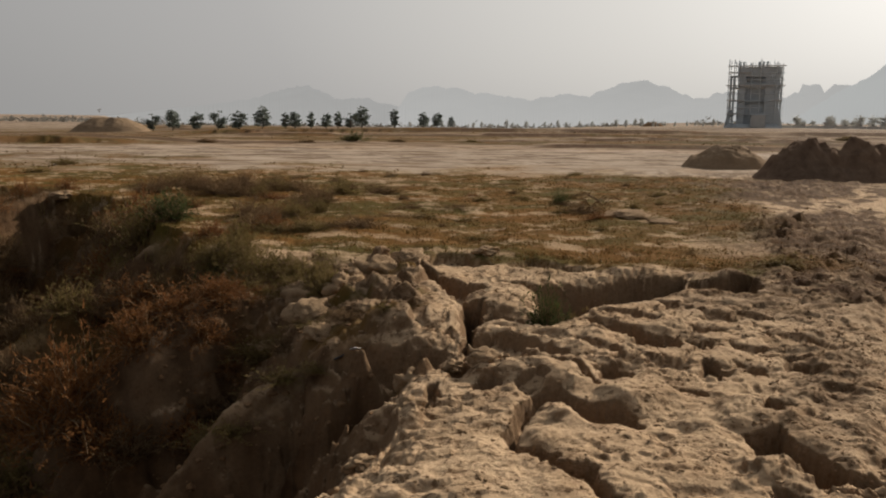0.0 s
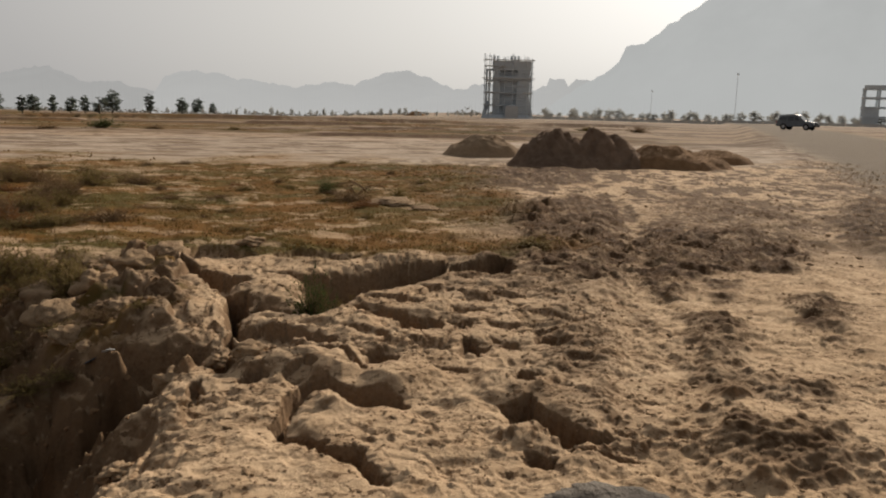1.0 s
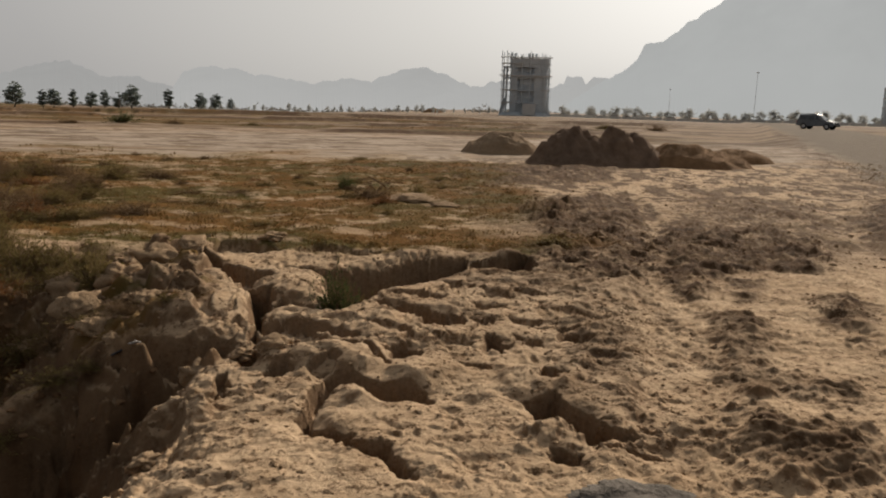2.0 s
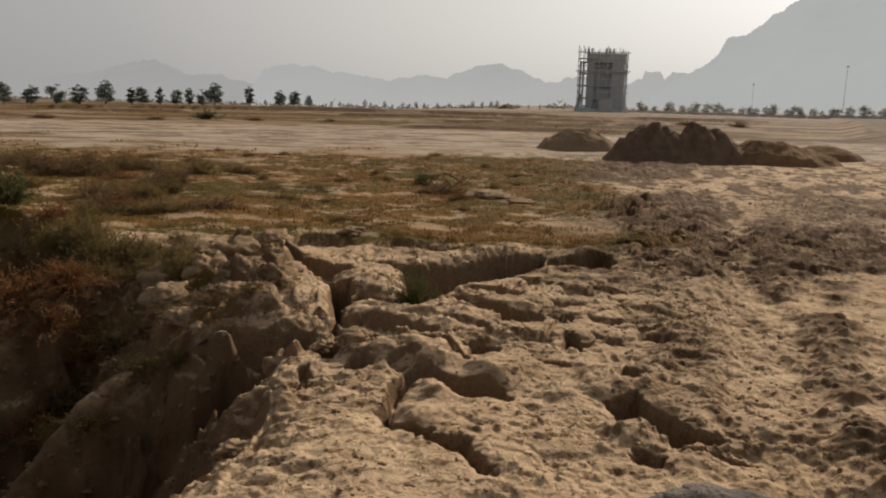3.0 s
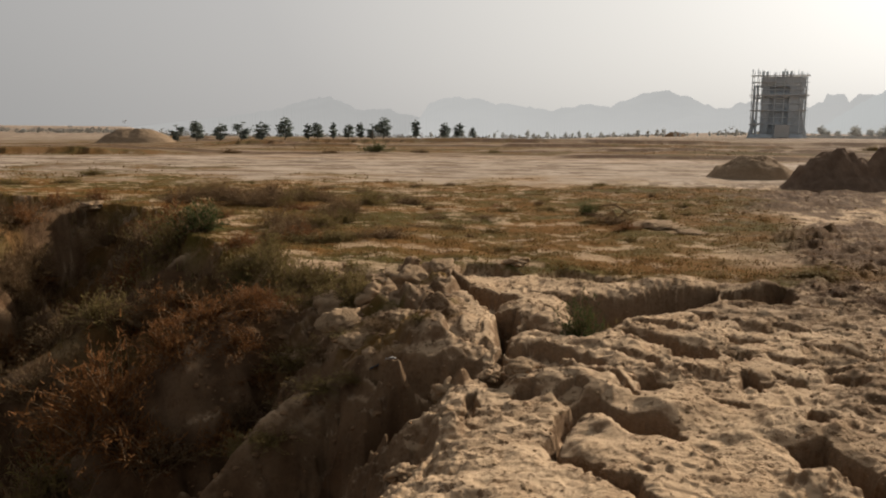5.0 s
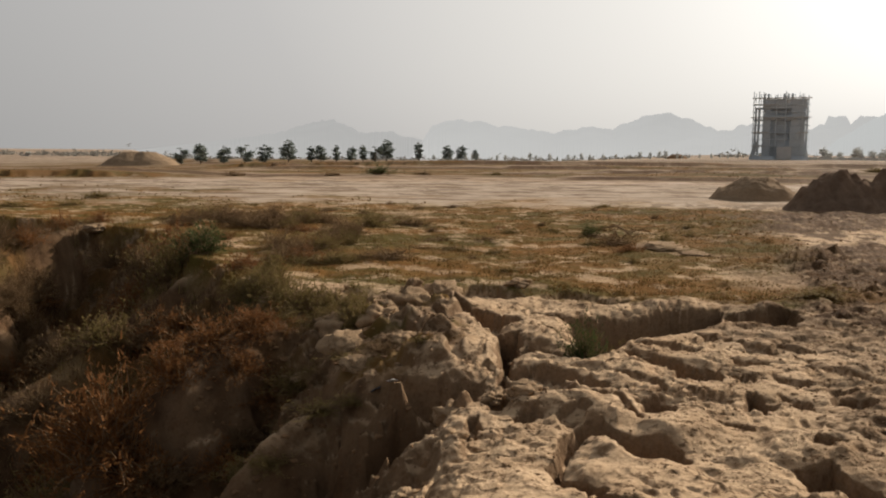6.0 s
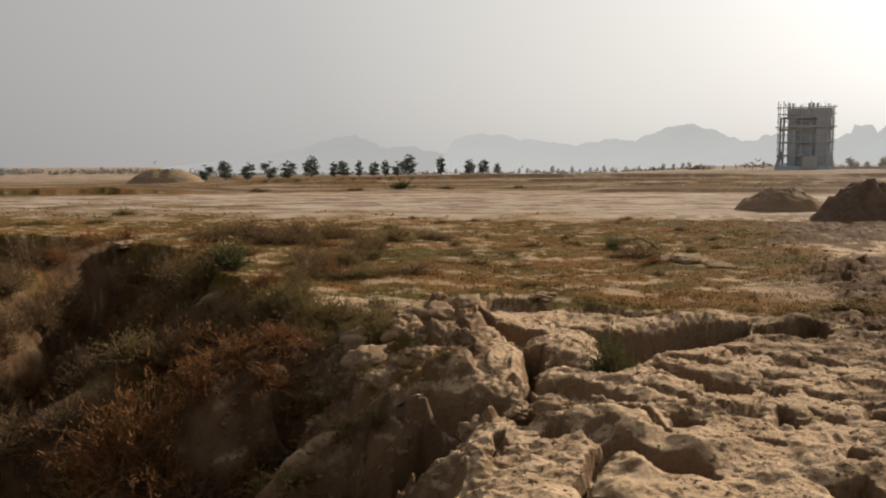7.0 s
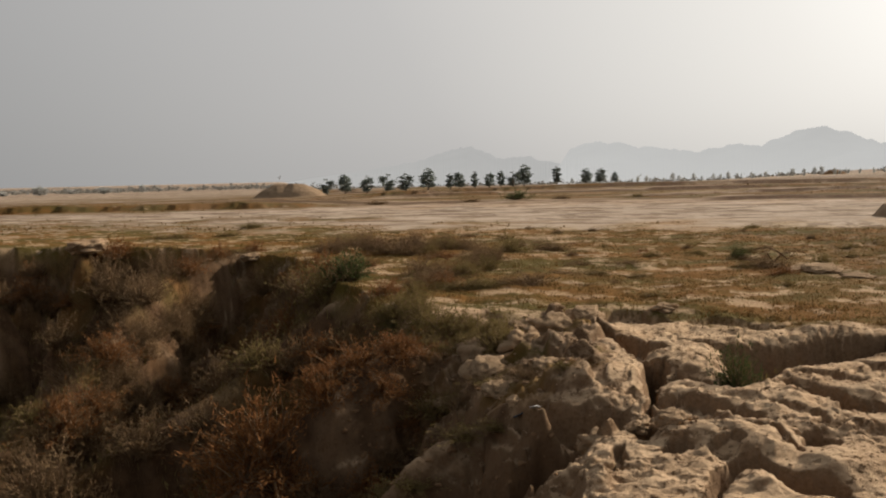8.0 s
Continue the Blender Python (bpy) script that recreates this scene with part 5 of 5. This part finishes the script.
for kind, x, y, wide, high in (
    ("green", -4.0, 11.9, 1.1, 0.55), ("brown", -4.7, 12.5, 1.2, 0.6), ("brown", -5.3, 13.3, 1.3, 0.7), ("olive", -2.2, 8.9, 0.8, 0.3), ("olive", -2.6, 9.4, 0.8, 0.35), ("olive", -1.9, 8.3, 0.6, 0.25), ("rust", -2.5, 7.65, 1.1, 0.35), ("rust", -2.2, 7.9, 0.9, 0.3),
    ("rust", -2.7, 7.25, 0.8, 0.5), ("rust", -3.4, 9.0, 1.0, 0.4), ("rust", -4.0, 9.9, 0.9, 0.5), ("rust", -3.6, 9.6, 1.1, 0.4), ("olive", -3.4, 8.1, 0.6, 0.45), ("green", -3.7, 8.8, 0.6, 0.4), ("rust", -3.3, 7.25, 1.4, 0.9), ("rust", -3.95, 7.7, 1.3, 0.9), ("rust", -2.85, 6.8, 1.0, 0.6), ("rust", -4.3, 8.3, 1.2, 0.7), ("rust", -2.1, 8.0, 0.9, 0.25),
    ("brown", -3.9, 7.2, 1.0, 0.6), ("brown", -4.6, 7.6, 1.1, 0.6), ("rust", -5.4, 6.6, 0.9, 0.5), ("olive", -1.4, 6.6, 0.6, 0.12), ("olive", -1.0, 6.9, 0.6, 0.10), ("olive", -1.1, 7.8, 0.5, 0.3), ("olive", -1.5, 5.9, 0.6, 0.14), ("olive", -1.2, 6.3, 0.7, 0.12), ("olive", -0.9, 6.15, 0.5, 0.10), ("olive", -1.75, 6.1, 0.5, 0.2), ("brown", -0.75, 6.8, 0.6, 0.12), ("brown", -1.3, 6.9, 0.6, 0.15), ("olive", -0.4, 6.5, 0.4, 0.08), ("olive", -0.1, 5.6, 0.3, 0.12),
    ("rust", -1.92, 7.49, 0.7, 0.22), ("olive", -1.66, 7.51, 0.8, 0.25), ("olive", -1.44, 7.41, 0.6, 0.22), ("rust", -2.17, 7.47, 0.7, 0.3), ("rust", -2.19, 6.95, 0.8, 0.35), ("olive", -2.11, 8.95, 0.6, 0.25), ("green", -2.57, 9.25, 0.6, 0.3),
    ("rust", -3.2, 6.9, 1.5, 0.7), ("brown", -4.8, 8.7, 1.2, 0.5), ("brown", -5.3, 8.3, 1.1, 0.5), ("olive", -4.1, 9.05, 0.7, 0.4), ("brown", -2.6, 6.7, 0.9, 0.35), ("brown", -2.1, 7.2, 0.7, 0.2), ("rust", -2.9, 7.5, 0.8, 0.3),
    ("brown", -7.3, 11.6, 1.0, 0.45), ("brown", -7.2, 10.8, 1.0, 0.45), ("rust", -7.1, 10.0, 1.0, 0.45), ("brown", -7.6, 12.4, 0.9, 0.4), ("olive", -7.5, 9.2, 0.9, 0.4),
):
    shrub(kind, x, y, wide, high, ON_SLOPE)
rng = np.random.default_rng(12)
spots = rng.uniform((-15, 6.0), (-1.5, 19), (2600, 2))
depth_in, run_in = along(RIM, spots[:, 0], spots[:, 1])
keep = inside(RAVINE, spots[:, 0], spots[:, 1]) & (depth_in < 7.5) & (run_in > 19.5) & (fbm(spots[:, 0] * 0.5, spots[:, 1] * 0.5, 2, 91) > -0.22)
crests = np.min([along([(a, b) for a, b, c in crest], spots[:, 0], spots[:, 1])[0] for crest, side in SPURS[:2] + SPURS[4:]], axis=0)
keep &= crests > 0.4
thick = np.concatenate([np.stack(strewn(line, half, count, rng), 1) for line, half, count in (([(-8.1, 14.5), (-7.3, 12.4), (-6.9, 11.0), (-6.8, 9.8), (-6.9, 8.6)], 0.5, 26), ([(-4.6, 7.4), (-3.8, 6.6), (-3.0, 6.0)], 0.5, 14), ([(-2.6, 9.6), (-1.9, 8.7), (-1.6, 8.0)], 0.4, 12))])
for x, y in list(spots[keep][:125]) + list(thick):
    kind = ("brown", "brown", "rust", "olive", "brown", "rust", "olive", "green")[rng.integers(0, 8)]
    s = rng.uniform(0.7, 1.45)
    if x < -6 and kind in ("olive", "green"):
        kind = "brown"
    if y < 9.9 and x > -2.9:
        kind, s = "olive", 0.55 * s
    shrub(kind, x, y, s, s * rng.uniform(0.35, 0.6), ON_SLOPE)


# ---- turf ----
def blades(name, mat, x, y, per, high, wide, spread, seed, label):
    """Tufts of grass blades rooted at places of the plan."""
    rng = np.random.default_rng(seed)
    n = len(x) * per
    bx, by = np.repeat(x, per) + rng.normal(0, spread, n), np.repeat(y, per) + rng.normal(0, spread, n)
    bz = np.concatenate([land(bx[i : i + 20000], by[i : i + 20000])[0] for i in range(0, n, 20000)])
    turn, lean = rng.uniform(0, 2 * np.pi, n), rng.uniform(0.1, 0.9, n)
    h = high * rng.uniform(0.4, 1.3, n) * np.repeat(rng.uniform(0.5, 1.3, len(x)), per)
    tip = np.stack([np.cos(turn) * lean * h, np.sin(turn) * lean * h, h], 1)
    half = np.stack([-np.sin(turn), np.cos(turn), turn * 0], 1) * (wide * rng.uniform(0.6, 1.4, n))[:, None]
    root = np.stack([bx, by, bz - 0.01], 1)
    corners = np.stack([root - half, root + half, root + tip * 0.6 + half * 0.6, root + tip], 1).reshape(-1, 3)
    me = sheet(name, corners, np.arange(4 * n).reshape(-1, 4), mat, False)
    tagged(new(name, me), label, "grass", kind="stuff")


def turf_spots(count, x0, x1, y0, y1, seed, least=0.35):
    rng = np.random.default_rng(seed)
    x, y = rng.uniform(x0, x1, count), y0 + (y1 - y0) * rng.random(count) ** 1.35
    z, turf, pale, dark, gravel = land(x, y)
    patch = fbm(x * 1.1, y * 1.5, 3, seed + 40)
    ok = (turf * (0.6 + 1.2 * patch) > least * rng.uniform(0.4, 1.5, count)) & (z > -1.2)
    return x[ok], y[ok]


blades("straw_turf", STRAW, *turf_spots(20000, -9, 8, 8.6, 26, 301), 7, 0.038, 0.006, 0.05, 302, "short dry straw-coloured turf on the flat")
blades("green_turf", SHRUB_OLIVE, *turf_spots(12000, -9, 7.5, 8.6, 24, 311, 0.5), 7, 0.035, 0.006, 0.05, 312, "short olive-green turf on the flat")
blades("far_turf", STRAW, *turf_spots(7000, -60, 20, 24, 110, 321), 5, 0.06, 0.03, 0.35, 322, "sparse dry grass far out on the flat")


def slope_spots(count, seed):
    rng = np.random.default_rng(seed)
    x, y = rng.uniform(-14, -1.2, count), rng.uniform(5.5, 18.5, count)
    d, s = along(RIM, x, y)
    ok = inside(RAVINE, x, y) & (s > 20.0) & (d < 8) & (y > 7.5) & (fbm(x * 0.9, y * 0.9, 3, seed + 1) > -0.12)
    return x[ok], y[ok]


blades("slope_straw", SHRUB_BROWN, *slope_spots(15000, 331), 9, 0.15, 0.004, 0.08, 332, "dry brown grass on the ravine slope")
blades("slope_grass", SHRUB_OLIVE, *slope_spots(2500, 341), 9, 0.14, 0.008, 0.07, 342, "olive grass on the ravine slope")


# ---- clods, crumbs and stones ----
def ball(level):
    bm = bmesh.new()
    bmesh.ops.create_icosphere(bm, subdivisions=level, radius=1.0)
    bm.verts.ensure_lookup_table()
    v, f = np.array([p.co[:] for p in bm.verts]), np.array([[q.index for q in face.verts] for face in bm.faces])
    bm.free()
    return v, f


def scatter(name, mat, x, y, size, seed, label, level=1, sink=0.25):
    """Many crumbs of earth at places of the plan, joined."""
    rng = np.random.default_rng(seed)
    v, f = ball(level)
    z = np.concatenate([land(x[i : i + 20000], y[i : i + 20000])[0] for i in range(0, len(x), 20000)])
    n = len(x)
    shape = v[None] * (1 + rng.normal(0, 0.16, (n, len(v), 1))) * rng.uniform(0.6, 1.3, (n, 1, 3)) * np.array([1, 1, 0.55])
    turn = rng.uniform(0, 2 * np.pi, n)
    c, s = np.cos(turn)[:, None], np.sin(turn)[:, None]
    shape = np.stack([shape[..., 0] * c - shape[..., 1] * s, shape[..., 0] * s + shape[..., 1] * c, shape[..., 2]], -1) * size[:, None, None]
    at = np.stack([x, y, z + size * sink * 0.5], 1)
    me = sheet(name, (shape + at[:, None]).reshape(-1, 3), (f[None] + (np.arange(n) * len(v))[:, None, None]).reshape(-1, 3), mat, False)
    tagged(new(name, me), label, "soil crumbs", kind="stuff")


rng = np.random.default_rng(31)
COUNTS = (700, 130, 900, 900, 500, 620, 260, 320)
for name, some, mat, label in (("soil_crumbs", slice(0, 2), CRUMB, "brown crumbs of churned soil beside the wheel track"), ("dark_soil_crumbs", slice(2, 8), EARTH_BROWN, "dark crumbs of churned soil on the flat")):
    strips = [strewn(line, half, count, rng) for (line, half, high, tone), count in zip(CHURN[some], COUNTS[some])]
    cx, cy = (np.concatenate([strip[k] for strip in strips]) for k in (0, 1))
    scatter(name, mat, cx, cy, (0.005 + 0.013 * rng.random(len(cx)) ** 3) * np.clip(np.hypot(cx, cy) / 7, 0.8, 1.3), 32, label, 1)
gx, gy = rng.uniform(-0.4, 3.4, 2600), 2.6 + 7.0 * rng.random(2600) ** 1.3
ok = ~inside(RAVINE, gx, gy)
scatter("clay_crumbs", STONE, gx[ok], gy[ok], 0.004 + 0.014 * rng.random(ok.sum()) ** 4, 33, "small crumbs of dry clay on the crust", 1)
gx, gy = rng.uniform(-0.5, 2.6, 2400), 2.4 + 5.5 * rng.random(2400) ** 1.2
ok = ~inside(RAVINE, gx, gy) & (fbm(gx * 2, gy * 2, 3, 92) > -0.02)
scatter("dark_crumbs", CRUMB, gx[ok], gy[ok], 0.004 + 0.009 * rng.random(ok.sum()) ** 3, 38, "small brown crumbs strewn on the pale crust", 1)
gx, gy = strewn([(-0.4, 6.4), (-0.9, 7.2), (-1.2, 8.0), (-0.9, 8.6), (-1.9, 8.9)], 0.45, 500, rng)
scatter("rim_crumbs", CRUMB, gx, gy, 0.010 + 0.032 * rng.random(500) ** 3, 34, "crumbled clay on the rim of the ravine", 1)
gx, gy = rng.uniform(4, 13, 700), rng.uniform(7, 20, 700)
scatter("flat_crumbs", CRUMB, gx, gy, 0.012 + 0.03 * rng.random(700) ** 4, 35, "brown crumbs of soil strewn on the flat", 1)


gx, gy = strewn([(7.6, 7.4), (9.6, 10.0), (12.6, 13.2), (15.6, 17.2), (21.4, 25.4)], 0.8, 1100, rng)
scatter("road_gravel", CRUMB, gx + 0.6, gy - 0.3, (0.008 + 0.018 * rng.random(1100) ** 3) * np.clip(np.hypot(gx, gy) / 14, 0.8, 1.6), 39, "brown gravel along the edge of the road", 1)


def clod_mesh(seed, level=4):
    """A weathered lump, about a metre wide."""
    v, f = ball(level)
    n = np.stack([fbm(v[:, 0] * 1.3 + seed, v[:, 1] * 1.3 + v[:, 2], 4, seed), fbm(v[:, 1] * 1.3 - seed, v[:, 2] * 1.3 + v[:, 0], 4, seed + 3)], 1)
    fine = fbm(v[:, 0] * 4.5 + v[:, 2] * 3 + seed, v[:, 1] * 4.5 - v[:, 2] * 2, 3, seed + 6, 0.6)[:, None]
    w = v * (1 + 0.55 * n[:, :1] + 0.4 * n[:, 1:] + 0.14 * fine) * np.array([0.5, 0.42, 0.36])
    return w, f


rng = np.random.default_rng(36)
gx, gy = rng.uniform(-2.6, 0.2, 1600), rng.uniform(3.2, 9.5, 1600)
gd = along(RIM, gx, gy)[0]
ok = inside(RAVINE, gx, gy) & (gd < 1.3)
scatter("slope_crumbs", EARTH_BROWN, gx[ok], gy[ok], 0.008 + 0.035 * rng.random(ok.sum()) ** 3, 37, "crumbled earth on the ravine wall", 1)


LUMP_MESH = [sheet("clay_lump", *clod_mesh(401 + 7 * k), STONE) for k in range(5)]
for n, (x, y, s, h) in enumerate((
    (-0.66, 8.35, 0.42, 0.9), (-0.92, 7.75, 0.40, 0.9), (-1.40, 8.1, 0.45, 0.9), (-0.35, 8.8, 0.35, 0.7), (-0.51, 7.72, 0.30, 0.8), (-0.16, 5.22, 0.20, 1.1), (-0.14, 4.62, 0.20, 0.8), (-0.80, 6.3, 0.14, 1.2), (-1.15, 7.2, 0.35, 0.8), (-0.6, 7.0, 0.30, 0.6),
    (-0.05, 5.45, 0.16, 0.7), (0.10, 5.30, 0.14, 0.7), (0.30, 5.22, 0.22, 0.6), (0.45, 5.45, 0.18, 0.6), (-1.0, 6.7, 0.25, 0.7), (-1.65, 7.6, 0.28, 0.8), (-0.35, 4.05, 0.14, 0.6), (3.3, 12.5, 0.5, 0.35), (2.9, 13.1, 0.6, 0.35), (-0.7, 9.0, 0.3, 0.7), (-0.05, 9.0, 0.3, 0.5), (0.5, 9.5, 0.3, 0.5),
    (-12.2, 17.2, 1.0, 0.5), (-11.8, 16.9, 0.7, 0.5), (-9.0, 15.6, 0.6, 0.7), (-8.7, 15.0, 0.5, 0.7), (-8.4, 16.2, 0.6, 0.6), (-7.6, 16.2, 0.5, 0.5), (-1.6, 9.0, 0.3, 0.7),
)):
    ob = new("clay_lump", LUMP_MESH[n % 5])
    ob.matrix_basis = pose(x, y, ground_z(x, y) + 0.06 * s, 0, 0, 71 * n) @ Matrix.Diagonal((s, s, s * h, 1))
    tagged(ob, "weathered lump of sandy clay on the crumbling rim", "clay lump", "clay lumps on the rim")
slab = new("flat_stone", sheet("flat_stone", *clod_mesh(451), GREY_STONE))
slab.matrix_basis = pose(1.66, 3.08, ground_z(1.66, 3.08) + 0.01, 0, 4, -12) @ Matrix.Diagonal((0.55, 0.30, 0.14, 1))
tagged(slab, "flat grey-brown stone sunk in the clay", "stone")


# ---- dead branches and litter ----
def dead_branch(x, y, seed, size):
    rng = np.random.default_rng(seed)
    t = anchor("dead_branch", pose(x, y, ground_z(x, y), 0, 0, 40 * seed), "bare grey-brown dead branch lying in the turf", "branch", "dead branches in the turf")
    for k in range(5):
        turn = rng.uniform(0, 6.28)
        points = [Vector((0, 0, 0.02))]
        for j in range(5):
            points.append(points[-1] + Vector((math.cos(turn + rng.normal(0, 0.5)) * size * 0.22, math.sin(turn + rng.normal(0, 0.5)) * size * 0.22, size * (0.17 - 0.085 * j))))
        bm = bmesh.new()
        for j, (a, b) in enumerate(zip(points[:-1], points[1:])):
            rod(bm, a, b, 0.013 * (1 - 0.17 * j) * size, 0.013 * (0.83 - 0.17 * j) * size, 5)
        for j in (2, 3, 4):
            rod(bm, points[j], points[j] + Vector((rng.normal(0, 0.12), rng.normal(0, 0.12), rng.uniform(0.0, 0.14))) * size, 0.005 * size, 0.002 * size, 4)
        part("limb", bm, TWIG, t)


dead_branch(2.5, 14.2, 1, 0.75)
dead_branch(2.75, 14.4, 2, 0.7)
dead_branch(-4.4, 16.0, 3, 0.9)

PLASTIC = {"white": plain("white_plastic", (0.55, 0.56, 0.58), (0.68, 0.68, 0.68), 30.0, 0.5), "black": plain("dark_plastic", (0.03, 0.04, 0.05), (0.06, 0.07, 0.085), 30.0, 0.4)}


def plastic_bag(colour, x, y, size, seed):
    """A crumpled sheet of plastic caught on the slope."""
    n = 15
    u, v = np.meshgrid(np.linspace(-1, 1, n), np.linspace(-0.7, 0.7, n), indexing="ij")
    z = 0.35 * np.abs(fbm(u * 1.6 + seed, v * 1.6, 3, seed)) + 0.05
    ids = np.arange(n * n).reshape(n, n)
    faces = np.stack([ids[:-1, :-1].ravel(), ids[1:, :-1].ravel(), ids[1:, 1:].ravel(), ids[:-1, 1:].ravel()], 1)
    w = u + 0.25 * fbm(u * 2, v * 2, 2, seed + 2)
    ob = new("plastic_litter", sheet("plastic_litter", np.stack([w.ravel(), (v + 0.2 * z).ravel(), z.ravel()], 1) * size, faces, PLASTIC[colour]))
    ob.matrix_basis = pose(x, y, ground_z(x, y) + 0.01, 18, -20, 50 * seed)
    solid = ob.modifiers.new("thickness", "SOLIDIFY")
    solid.thickness = 0.003
    tagged(ob, f"crumpled {colour} plastic litter caught on the slope", "litter", "litter on the slope")


for colour, x, y, size, seed in (("white", -0.69, 6.05, 0.05, 1), ("black", -0.62, 6.08, 0.06, 2), ("white", -0.80, 6.38, 0.05, 3), ("white", -0.52, 6.05, 0.04, 4), ("white", -0.60, 5.95, 0.04, 5), ("black", -0.75, 6.15, 0.05, 6)):
    plastic_bag(colour, x, y, size, seed)
